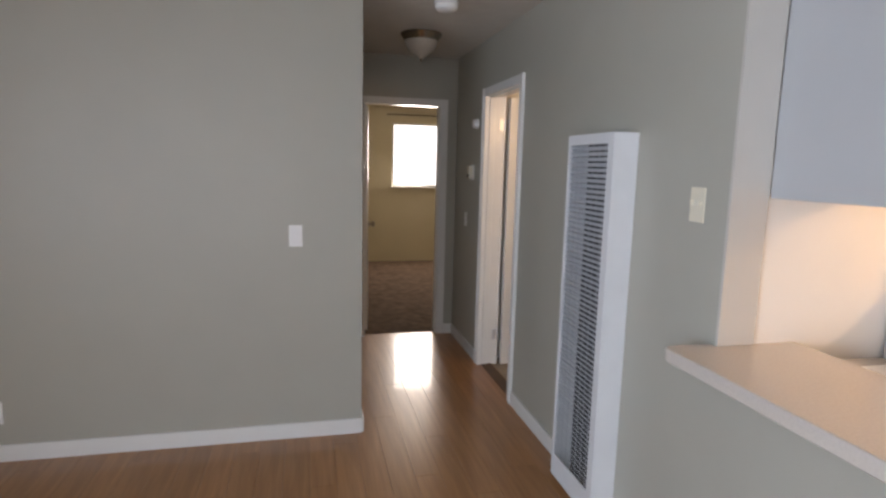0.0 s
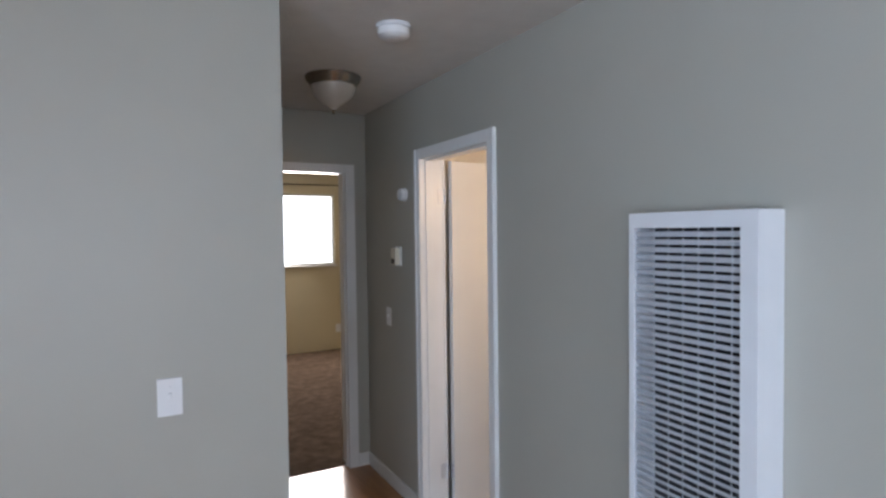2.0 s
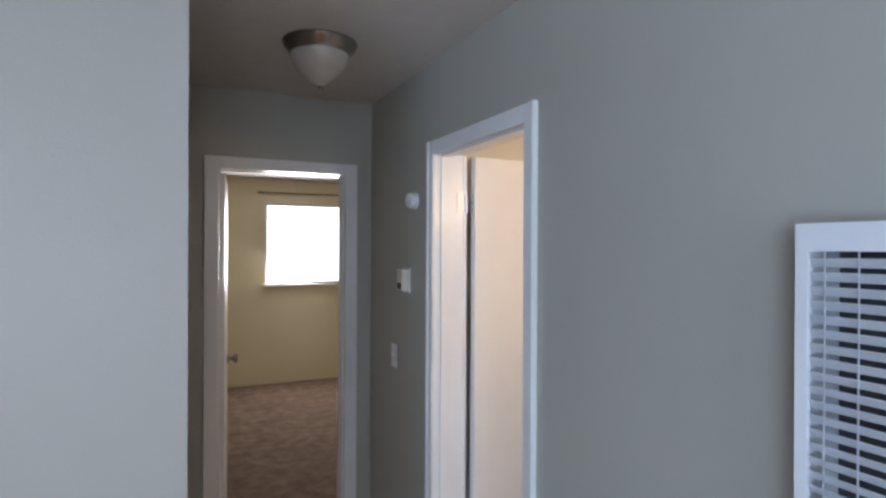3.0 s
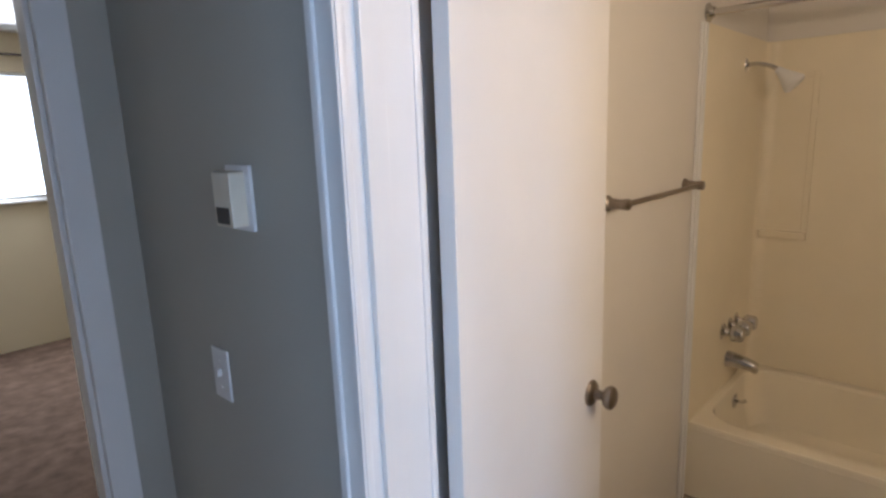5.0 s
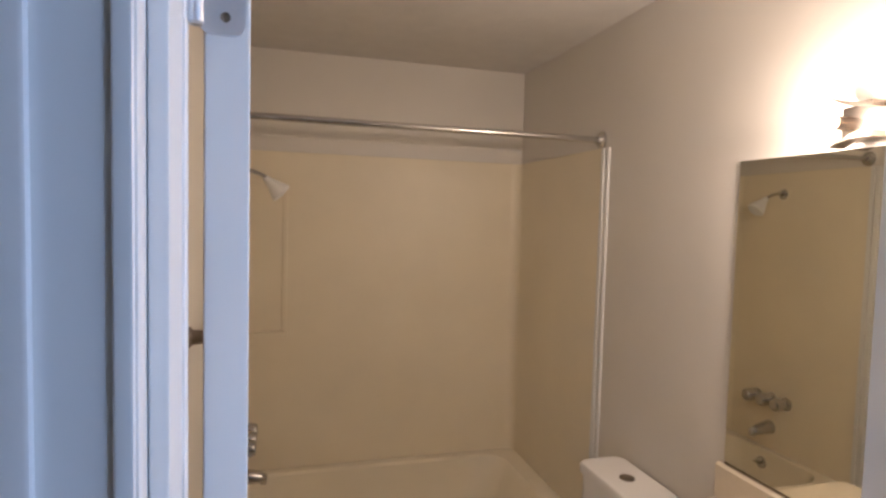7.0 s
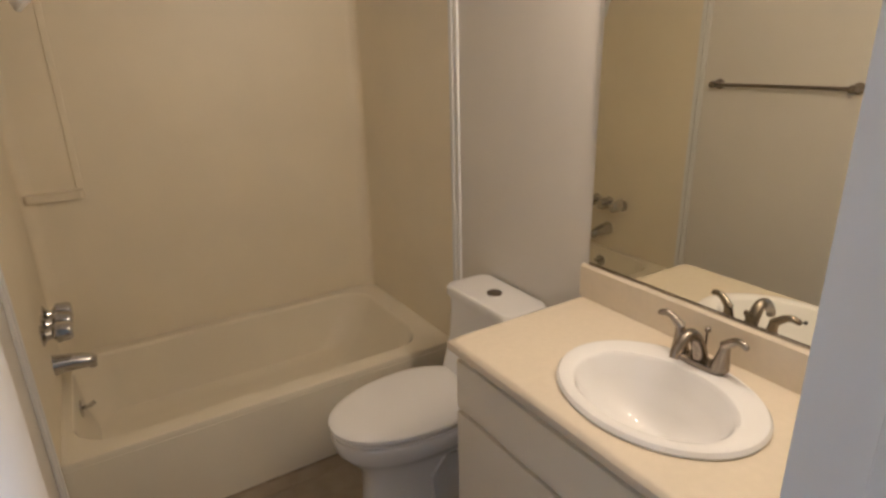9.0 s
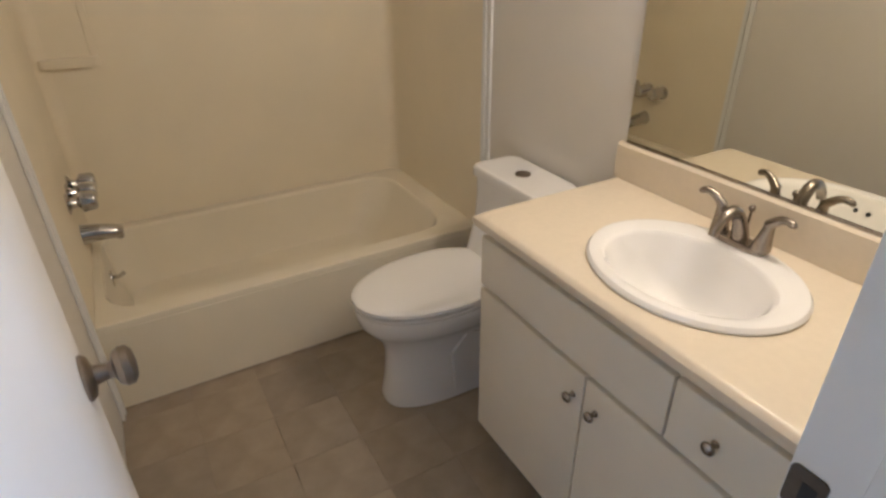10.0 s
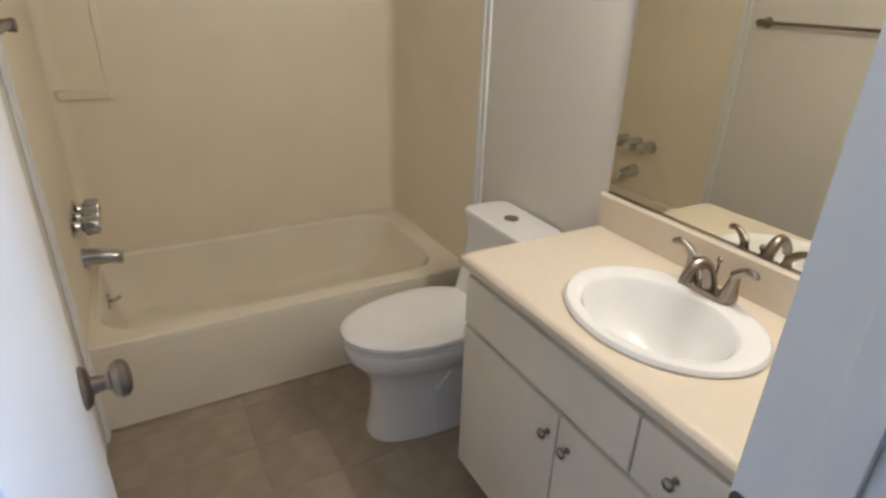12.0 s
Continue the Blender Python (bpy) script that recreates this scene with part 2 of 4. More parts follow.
def tube(points, radii, n=14):
    """A round bar along points, with a radius at each."""
    pts = [Vector(p) for p in points]
    if not hasattr(radii, "__len__"):
        radii = [radii] * len(pts)
    up = Vector((0, 0, 1))
    d0 = (pts[1] - pts[0]).normalized()
    if abs(d0.dot(up)) > 0.95:
        up = Vector((1, 0, 0))
    loops = []
    for i, p in enumerate(pts):
        d = (pts[min(i + 1, len(pts) - 1)] - pts[max(i - 1, 0)]).normalized()
        s = d.cross(up).normalized()
        u = s.cross(d).normalized()
        up = u
        loops.append([p + radii[i] * (math.cos(2 * math.pi * k / n) * s + math.sin(2 * math.pi * k / n) * u) for k in range(n)])
    return loft(loops)


def arc_points(fn, n=12):
    return [fn(i / n) for i in range(n + 1)]


# ---- walls, floors and ceiling ----
wall_heater = solid("wall_heater", boxes((0, T, YK, DN - 0.02, 0, H), (0, T, DF + 0.02, YE + T, 0, H), (0, T, DN - 0.02, DF + 0.02, DH + 0.02, H)), M_WALL, "greige painted wall with heater and bathroom doorway", "wall", "structure", smooth=0)
wall_switch = solid("wall_switch", box(LX, XH, YB, YB + T, 0, H), M_WALL, "greige painted living room wall with a switch", "wall", "structure", smooth=0)
wall_hall_side = solid("wall_hall_side", boxes((XH - T, XH, YB + T, 1.38, 0, H), (XH - T, XH, 2.04, YE, 0, H), (XH - T, XH, 1.38, 2.04, DH + 0.02, H)), M_WALL, "greige painted hall wall with a second doorway", "wall", "structure", smooth=0)
wall_hall_end = solid("wall_hall_end", boxes((XH - T, BX0 - 0.02, YE, YE + T, 0, H), (BX1 + 0.02, 0, YE, YE + T, 0, H), (BX0 - 0.02, BX1 + 0.02, YE, YE + T, DH + 0.02, H)), M_WALL, "greige painted hall end wall around the bedroom doorway", "wall", "structure", smooth=0)
solid("wall_living_west", boxes((LX - T, LX, LY - T, -4.75, 0, H), (LX - T, LX, -2.95, YB + T, 0, H), (LX - T, LX, -4.75, -2.95, 0, 0.5), (LX - T, LX, -4.75, -2.95, 2.2, H)), M_WALL, "greige painted living room wall with a wide window", "wall", "structure", smooth=0)
solid("wall_living_south", boxes((LX, -2.9, LY - T, LY, 0, H), (-1.1, 3.2, LY - T, LY, 0, H), (-2.9, -1.1, LY - T, LY, 0, 0.5), (-2.9, -1.1, LY - T, LY, 2.2, H)), M_WALL, "greige painted living room back wall", "wall", "structure", smooth=0)
solid("wall_kitchen_end", box(T + 0.002, 3.2, YK, YK + 0.1, 0, H), M_KITWALL, "pale painted kitchen end wall lit by warm lamp", "wall", "structure", smooth=0)
solid("wall_kitchen_east", box(3.2, 3.3, LY - T, YK + 0.1, 0, H), M_KITWALL, "pale painted kitchen side wall", "wall", "structure", smooth=0)
solid("wall_opening_jamb", box(-0.002, T + 0.004, YK - 0.012, YK, 0.977, H), M_JAMB, "pale painted end face of the wall beside the kitchen opening", "trim", "structure", smooth=0)
solid("wall_kitchen_half", box(0.0, T, LY, YK, 0, 0.902), M_WALL, "greige half wall under the kitchen bar top", "wall", "structure", smooth=0)
# bathroom
solid("wall_bath_mirror", box(T, XB + T, YM - 0.09, YM, 0, H), M_BATHWALL, "pale painted bathroom wall behind mirror and toilet", "wall", "structure", smooth=0)
solid("wall_bath_shower", box(T, XB + T, YW, YW + 0.09, 0, H), M_BATHWALL, "pale painted bathroom wall with the shower valve", "wall", "structure", smooth=0)
solid("wall_bath_back", box(XB, XB + T, YM, YW, 0, H), M_BATHWALL, "pale painted bathroom wall behind the tub", "wall", "structure", smooth=0)
# bedroom
solid("wall_bedroom_window", boxes((-2.6, WX0, YBW, YBW + T, 0, H), (WX1, 3.0, YBW, YBW + T, 0, H), (WX0, WX1, YBW, YBW + T, 0, WZ0), (WX0, WX1, YBW, YBW + T, WZ1, H)), M_BEDWALL, "cream painted bedroom wall with the window", "wall", "structure", smooth=0)
solid("wall_bedroom_west", box(-2.7, -2.6, YE, YBW + T, 0, H), M_BEDWALL, "cream painted bedroom side wall", "wall", "structure", smooth=0)
solid("wall_bedroom_east", box(3.0, 3.1, YE, YBW + T, 0, H), M_BEDWALL, "cream painted bedroom side wall", "wall", "structure", smooth=0)
solid("wall_bedroom_hall", boxes((-2.6, BX0 - 0.02, YE + T, YE + T + 0.01, 0, H), (BX1 + 0.02, 3.0, YE + T, YE + T + 0.01, 0, H), (BX0 - 0.02, BX1 + 0.02, YE + T, YE + T + 0.01, DH + 0.02, H)), M_BEDWALL, "cream painted bedroom face of the hall wall", "wall", "structure", smooth=0)
# side room off the hall, unlit
solid("wall_side_room", boxes((-2.6, XH - T, YB + T, YB + T + 0.01, 0, H), (-2.61, -2.6, YB + T, YE, 0, H), (-2.6, XH - T, YE - 0.01, YE, 0, H)), M_WALL, "greige painted walls of the unlit side room", "wall", "structure", smooth=0)

solid("ceiling", box(LX - T, 3.3, LY - T, YBW + T, H, H + 0.12), M_CEIL, "off-white textured ceiling", "ceiling", "structure", smooth=0)
floor = solid("floor", box(LX - T, 3.3, LY - T, YE + 0.06, -0.12, -0.010), M_SUB, "warm brown laminate board floor", "floor", "structure", smooth=0)
solid("floor_bedroom", box(-2.7, 3.1, YE + 0.06, YBW + T, -0.12, 0.004), M_CARPET, "brown cut-pile carpet in the bedroom", "carpet", "structure", smooth=0)
floor_bath = solid("floor_bathroom", box(T - 0.02, XT + 0.1, YM, YW, -0.008, 0.0005), M_GROUT, "greyish-brown vinyl tile bathroom floor", "floor", "structure", smooth=0)
solid("threshold", box(0.02, 0.10, DN, DF, -0.005, 0.008, 0.003), M_SUB, "dark threshold strip in the bathroom doorway", "threshold", "structure")


# baseboards
def baseboard(x0, x1, y0, y1, z=0.088):
    solid("baseboard", box(x0, x1, y0, y1, 0, z, 0.004), M_TRIM, "white painted baseboard", "baseboard", "structure")


baseboard(LX, XH, YB - 0.014, YB)
baseboard(-0.014, 0, -0.326, DN - 0.056)
baseboard(-0.014, 0, LY, -0.741)
baseboard(-0.014, 0, DF + 0.061, YE - 0.014)
baseboard(BX1 + 0.066, 0, YE - 0.014, YE)
baseboard(XH, XH + 0.014, YB, 1.30)


# ---- doorways ----
def casing_profile_x(side_x, sgn, y0, y1, z0, z1):
    """A flat casing board with a rounded inner bead on a wall that faces along x."""
    return box(side_x, side_x + sgn * 0.016, y0, y1, z0, z1, 0.004)


door_frame = thing("door_frame", (0, (DN + DF) / 2, 0), "white painted bathroom door frame with casing and stop", "door frame", kind="structure")
part("casing", box(-0.016, 0, DF - 0.004, DF + 0.060, 0, DH + 0.056, 0.004), M_TRIM, door_frame)
part("casing", box(-0.016, 0, DN - 0.056, DN + 0.004, 0, DH + 0.056, 0.004), M_TRIM, door_frame)
part("casing", box(-0.0155, 0, DN + 0.004, DF - 0.004, DH - 0.004, DH + 0.056, 0.004), M_TRIM, door_frame)
part("casing_bead", box(-0.023, -0.0155, DF + 0.042, DF + 0.060, 0, DH + 0.0557, 0.003), M_TRIM, door_frame)
part("casing_bead", box(-0.020, -0.0155, DF - 0.002, DF + 0.008, 0, DH, 0.002), M_TRIM, door_frame)
part("casing_bead", box(-0.023, -0.0155, DN - 0.0557, DN - 0.040, 0, DH + 0.0557, 0.003), M_TRIM, door_frame)
part("jamb", box(-0.004, T + 0.004, DF, DF + 0.02, 0, DH + 0.02, 0.002), M_TRIM, door_frame)
jamb_near = part("jamb", box(-0.004, T + 0.004, DN - 0.02, DN, 0, DH + 0.02, 0.002), M_TRIM, door_frame)
part("jamb", box(-0.004, T + 0.004, DN, DF, DH, DH + 0.02, 0.002), M_TRIM, door_frame)
part("door_stop", box(0.018, 0.062, DF - 0.012, DF, 0, DH, 0.003), M_TRIM, door_frame)
part("door_stop", box(0.018, 0.062, DN, DN + 0.012, 0, DH, 0.003), M_TRIM, door_frame)
part("door_stop", box(0.018, 0.062, DN + 0.012, DF - 0.012, DH - 0.012, DH, 0.003), M_TRIM, door_frame)
part("casing", box(T, T + 0.016, DF - 0.004, DF + 0.056, 0, DH + 0.056, 0.004), M_TRIM, door_frame)
# strike plate with its latch hole
sp = part("strike_plate", loft([[(x, DN + 0.0005, z) for x, y, z in [(a, 0, b) for a, b, _ in rrect(0.090, 0.131, 0.885, 0.945, 0, 0.008)]], [(a, DN + 0.003, b) for a, b, _ in rrect(0.090, 0.131, 0.885, 0.945, 0, 0.008)]]), M_PATINA, jamb_near, "dark bronze strike plate")
part("latch_hole", box(0.098, 0.115, DN + 0.002, DN + 0.0036, 0.902, 0.928, 0.0006), M_DARK, jamb_near)


def knob_set(parent, x, z, face, sgn, bm_mat=M_BRONZE):
    """A round rosette, neck and knob on a door face that looks along y."""
    prof = [(0, 0.033), (0.004, 0.033), (0.010, 0.028), (0.014, 0.014), (0.030, 0.011), (0.036, 0.014), (0.040, 0.024), (0.048, 0.029), (0.058, 0.028), (0.064, 0.020), (0.066, 0.004)]
    return part("knob", turned(prof, (x, face, z), (0, sgn, 0), 28), bm_mat, parent, "tarnished nickel door knob")


# bathroom door, open into the room; local x runs along the leaf from its hinge edge
DW, DT = 0.625, 0.035
bath_door = thing("bathroom_door", (T + 0.004, DF - 0.014, 0.0), "white flush bathroom door standing open", "door", rz=DOOR_RZ)
leaf = part("door_leaf", box(0.028, DW + 0.01, -DT, 0, 0.012, DH - 0.008, 0.0025), M_DOOR, bath_door)
knob_set(bath_door, DW - 0.062, 0.93, -DT, -1)
knob_set(bath_door, DW - 0.062, 0.93, 0.0, 1)
part("latch_plate", box(DW + 0.009, DW + 0.0115, -DT + 0.006, -0.006, 0.90, 0.96, 0.0005), M_BRONZE, bath_door)


def hinge(z):
    """A butt hinge: knuckle barrel, one plate on the leaf's edge and one on the jamb."""
    h = part("hinge", turned([(0, 0.0045), (0.002, 0.0062), (0.028, 0.0062), (0.029, 0.0055), (0.030, 0.0062), (0.058, 0.0062), (0.059, 0.0055), (0.060, 0.0062), (0.087, 0.0062), (0.089, 0.0045)], (0.008, 0.005, z), (0, 0, 1), 14), M_STEEL, bath_door, "steel butt hinge")
    lp = [(0.0262, a, b) for a, b, _ in rrect(-0.031, 0.004, z, z + 0.089, 0, 0.009)]
    lq = [(0.0278, a, b) for a, b, _ in rrect(-0.031, 0.004, z, z + 0.089, 0, 0.009)]
    plate = part("hinge_plate", loft([lp, lq]), M_STEEL, h)
    for dz in (0.014, 0.0445, 0.075):
        part("screw", turned([(0, 0.0042), (0.0008, 0.0040), (0.0014, 0.0022)], (0.0262, -0.016 + (0.006 if dz == 0.0445 else 0), z + dz), (-1, 0, 0), 10), M_NICKEL, h)
    jp = [(a, 0.0118, b) for a, b, _ in rrect(-0.036, 0.006, z, z + 0.089, 0, 0.009)]
    jq = [(a, 0.0132, b) for a, b, _ in rrect(-0.036, 0.006, z, z + 0.089, 0, 0.009)]
    part("jamb_plate", loft([jp, jq]), M_STEEL, h)


hinge(1.785)
hinge(0.20)

# bedroom doorway and its open door
bed_frame = thing("door_frame", ((BX0 + BX1) / 2, YE, 0), "white painted bedroom door frame with casing", "door frame", kind="structure")
part("casing", box(BX1 - 0.004, BX1 + 0.064, YE - 0.016, YE, 0, DH + 0.056, 0.004), M_TRIM, bed_frame)
part("casing", box(BX0 - 0.064, BX0 + 0.004, YE - 0.016, YE, 0, DH + 0.056, 0.004), M_TRIM, bed_frame)
part("casing", box(BX0 + 0.004, BX1 - 0.004, YE - 0.0155, YE, DH - 0.004, DH + 0.056, 0.004), M_TRIM, bed_frame)
part("jamb", box(BX1, BX1 + 0.02, YE - 0.004, YE + T + 0.014, 0, DH + 0.02, 0.002), M_TRIM, bed_frame)
part("jamb", box(BX0 - 0.02, BX0, YE - 0.004, YE + T + 0.014, 0, DH + 0.02, 0.002), M_TRIM, bed_frame)
part("jamb", box(BX0, BX1, YE - 0.004, YE + T + 0.014, DH, DH + 0.02, 0.002), M_TRIM, bed_frame)
part("door_stop", box(BX1 - 0.012, BX1, YE + 0.02, YE + 0.06, 0, DH, 0.003), M_TRIM, bed_frame)
part("door_stop", box(BX0, BX0 + 0.012, YE + 0.02, YE + 0.06, 0, DH, 0.003), M_TRIM, bed_frame)
part("strike_plate", box(BX1 - 0.0025, BX1 + 0.001, YE + 0.066, YE + 0.098, 0.90, 0.965, 0.0006), M_STEEL, bed_frame, "satin steel strike plate")
bed_door = thing("bedroom_door", (BX0 + 0.012, YE + T + 0.02, 0), "white flush bedroom door standing wide open", "door", rz=BED_DOOR_RZ)
part("door_leaf", box(0.006, 0.652, -DT, 0, 0.012, DH - 0.008, 0.0025), M_DOOR, bed_door)
knob_set(bed_door, 0.592, 0.93, -DT, -1)
knob_set(bed_door, 0.592, 0.93, 0.0, 1)
for z in (0.2, 1.76):
    part("hinge", turned([(0, 0.005), (0.002, 0.0062), (0.087, 0.0062), (0.089, 0.005)], (-0.002, 0.004, z), (0, 0, 1), 12), M_NICKEL, bed_door)

# second doorway on the hall's other side
side_frame = thing("door_frame", (XH, 1.71, 0), "white painted side room door frame with casing", "door frame", kind="structure")
part("casing", box(XH, XH + 0.016, 2.036, 2.10, 0, DH + 0.056, 0.004), M_TRIM, side_frame)
part("casing", box(XH, XH + 0.016, 1.32, 1.384, 0, DH + 0.056, 0.004), M_TRIM, side_frame)
part("casing", box(XH, XH + 0.0155, 1.384, 2.036, DH - 0.004, DH + 0.056, 0.004), M_TRIM, side_frame)
far_jamb = part("jamb", box(XH - T - 0.004, XH + 0.004, 2.04, 2.06, 0, DH + 0.02, 0.002), M_TRIM, side_frame)
part("jamb", box(XH - T - 0.004, XH + 0.004, 1.36, 1.38, 0, DH + 0.02, 0.002), M_TRIM, side_frame)
part("strike_plate", box(XH - 0.055, XH - 0.02, 2.037, 2.0399, 0.90, 0.96, 0.0006), M_NICKEL, far_jamb, "nickel strike plate")

# ---- hall and living room things ----
heater = thing("wall_heater_unit", (-0.06, -0.525, 0.03), "tall white enamel gas wall heater with louvred grille", "wall heater")
HX, HY0, HY1, HZ0, HZ1 = -0.102, -0.737, -0.330, 0.03, 1.676
part("cabinet_side", box(HX, -0.0005, HY0, HY0 + 0.012, HZ0, HZ1, 0.003), M_HEATER, heater)
part("cabinet_side", box(HX, -0.0005, HY1 - 0.012, HY1, HZ0, HZ1, 0.003), M_HEATER, heater)
part("cabinet_top", box(HX, -0.0005, HY0 + 0.012, HY1 - 0.012, HZ1 - 0.012, HZ1, 0.003), M_HEATER, heater)
# shade inside the casing is put into this back sheet's colour
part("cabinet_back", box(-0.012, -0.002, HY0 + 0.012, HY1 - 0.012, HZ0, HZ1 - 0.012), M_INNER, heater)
gf = part("front_frame", boxes((HX - 0.008, HX, HY0, HY0 + 0.046, HZ0, HZ1), (HX - 0.008, HX, HY1 - 0.020, HY1, HZ0, HZ1), (HX - 0.008, HX, HY0 + 0.046, HY1 - 0.020, HZ1 - 0.044, HZ1), (HX - 0.008, HX, HY0 + 0.046, HY1 - 0.020, HZ0, 0.14)), M_HEATER, heater)
_lb = boxes((-0.0012, 0.0012, HY0 + 0.044, HY1 - 0.018, -0.0085, 0.0085))
bmesh.ops.rotate(_lb, verts=_lb.verts[:], cent=(0, 0, 0), matrix=Matrix.Rotation(radians(-38), 3, "Y"))
louvre_mesh = finish(_lb, "louvre", M_LOUVRE, 0)
_z = 0.152
while _z < HZ1 - 0.05:
    lo = new("louvre", louvre_mesh)
    lo.parent = gf
    lo.location = Vector((HX + 0.004, 0, _z)) - ORIGIN[heater.name]
    _z += 0.0225
for i in range(7):
    y = HY0 + 0.046 + (HY1 - HY0 - 0.066) * (i + 0.5) / 7
    part("grille_bar", box(HX - 0.0045, HX - 0.0032, y - 0.0011, y + 0.0011, 0.14, HZ1 - 0.044), M_LOUVRE, gf)


def wall_plate(name, at, axis, label, category, w=0.07, h=0.115, material=M_PLASTW, kind="toggle"):
    """A cover plate on a wall; axis is the way it faces: '-x' or '-y'."""
    t = thing(name, at, label, category, "light switches" if category == "switch" else "")
    x, y, z = at

    def put(a0, a1, d0, d1, c0, c1, bevel):
        if axis == "-y":
            return box(x + a0, x + a1, y - d1, y - d0, z + c0, z + c1, bevel)
        return box(x - d1, x - d0, y + a0, y + a1, z + c0, z + c1, bevel)
    part("cover_plate", put(-w / 2, w / 2, 0.0005, 0.006, -h / 2, h / 2, 0.002), material, t)
    if kind == "toggle":
        part("toggle", put(-0.005, 0.005, 0.005, 0.016, -0.003, 0.013, 0.002), material, t)
    elif kind == "double":
        for dx in (-0.02, 0.02):
            part("toggle", put(dx - 0.005, dx + 0.005, 0.005, 0.016, -0.003, 0.013, 0.002), material, t)
    else:
        for dz in (-0.02, 0.02):
            part("socket", put(-0.017, 0.017, 0.005, 0.0075, dz - 0.014, dz + 0.014, 0.002), material, t)
    for dz in ((-0.03, 0.03) if kind != "outlet" else (0.0,)):
        part("screw", put(-0.003, 0.003, 0.005, 0.0072, dz - 0.003, dz + 0.003, 0.001), material, t)
    return t


wall_plate("light_switch", (-1.342, YB, 1.139), "-y", "white toggle light switch on the greige wall", "switch")
wall_plate("wall_outlet", (-2.80, YB, 0.255), "-y", "white duplex outlet above the baseboard", "outlet", kind="outlet")
wall_plate("light_switch", (0, 1.787, 1.09), "-x", "white toggle light switch beside the thermostat wall", "switch")
wall_plate("light_switch", (0, -1.120, 1.42), "-x", "ivory double switch plate beside the kitchen opening", "switch", w=0.072, h=0.116, material=M_IVORY, kind="double")

wall_plate("wall_outlet", (1.06, YBW, 0.30), "-y", "white outlet on the cream bedroom wall", "outlet", w=0.085, h=0.115, kind="outlet")

thermo = thing("thermostat", (0, 1.622, 1.48), "ivory thermostat on a white wall plate", "thermostat")
part("wall_plate", box(-0.008, -0.0005, 1.579, 1.665, 1.42, 1.54, 0.002), M_PLASTW, thermo)
body_t = part("body", box(-0.040, -0.008, 1.591, 1.657, 1.43, 1.53, 0.004), M_IVORY, thermo)
part("dial_window", box(-0.0415, -0.0395, 1.601, 1.647, 1.436, 1.466, 0.0006), M_BLACK, body_t, "dark display window")
chime = thing("door_chime", (0, 1.52, 1.86), "small round white detector on the hall wall", "detector")
part("base", turned([(0, 0.040), (0.010, 0.040), (0.012, 0.036)], (-0.0005, 1.52, 1.85), (-1, 0, 0), 28), M_PLASTW, chime)
part("cap", turned([(0.0, 0.036), (0.024, 0.034), (0.030, 0.026), (0.032, 0.004)], (-0.012, 1.52, 1.85), (-1, 0, 0), 28), M_PLASTW, chime)
smoke = thing("smoke_detector", (-0.507, 0.503, H), "round white smoke detector on the ceiling", "smoke detector")
part("base", turned([(0, 0.068), (0.012, 0.068), (0.014, 0.062)], (-0.507, 0.503, H - 0.0005), (0, 0, -1), 36), M_PLASTW, smoke)
part("cover", turned([(0, 0.062), (0.006, 0.066), (0.026, 0.062), (0.036, 0.050), (0.040, 0.030), (0.041, 0.004)], (-0.507, 0.503, H - 0.0145), (0, 0, -1), 36), M_PLASTW, smoke)
bed_alarm = thing("smoke_detector", (0.41, 4.59, H), "flat white smoke detector on the bedroom ceiling", "smoke detector")
part("base", turned([(0, 0.066), (0.010, 0.066), (0.012, 0.060)], (0.41, 4.59, H - 0.0005), (0, 0, -1), 28), M_PLASTW, bed_alarm)
part("cover", turned([(0, 0.060), (0.016, 0.056), (0.024, 0.040), (0.025, 0.004)], (0.41, 4.59, H - 0.0125), (0, 0, -1), 28), M_PLASTW, bed_alarm)
lamp = thing("ceiling_lamp", (-0.492, 1.325, H), "flush ceiling lamp with nickel pan and pointed frosted bowl", "ceiling lamp")
part("pan", turned([(0, 0.1436), (0.006, 0.1462), (0.022, 0.1392), (0.040, 0.1235), (0.050, 0.1201), (0.052, 0.0870)], (-0.492, 1.325, H - 0.0005), (0, 0, -1), 44), M_NICKEL, lamp, "brushed nickel pan")
part("glass_bowl", turned([(0.045, 0.1148), (0.060, 0.1148), (0.085, 0.1079), (0.110, 0.0922), (0.132, 0.0696), (0.150, 0.0435), (0.162, 0.0226), (0.172, 0.0104)], (-0.492, 1.325, H), (0, 0, -1), 44), M_GLASSW, lamp, "frosted glass bowl")
part("finial", turned([(0.168, 0.0087), (0.176, 0.0113), (0.184, 0.0078), (0.192, 0.0052), (0.196, 0.0017)], (-0.492, 1.325, H), (0, 0, -1), 16), M_NICKEL, lamp)

# ---- kitchen opening ----
bar_top = thing("bar_counter", (0.07, -3.0, 0.90), "pale stone bar counter at the kitchen opening", "counter")
part("top_slab", loft([rrect(-0.172 + d, 0.312 - d, LY + 0.01, -1.228 - d, z, 0.03) for z, d in ((0.930, 0.004), (0.934, 0), (0.968, 0), (0.973, 0.003), (0.975, 0.008))]), M_KCOUNTER, bar_top)
part("underlay", boxes((-0.03, -0.001, LY + 0.02, -1.275, 0.902, 0.9295)), M_WALL, bar_top, "greige strip under the slab", smooth=0)
ucab = thing("upper_cabinet", (0.30, -2.2, 1.45), "white kitchen wall cabinet hung over the bar counter", "cabinet")
part("cabinet_body", box(T + 0.02, 0.46, -3.6, YK - 0.012, 1.468, H - 0.002, 0.003), M_KCAB, ucab)
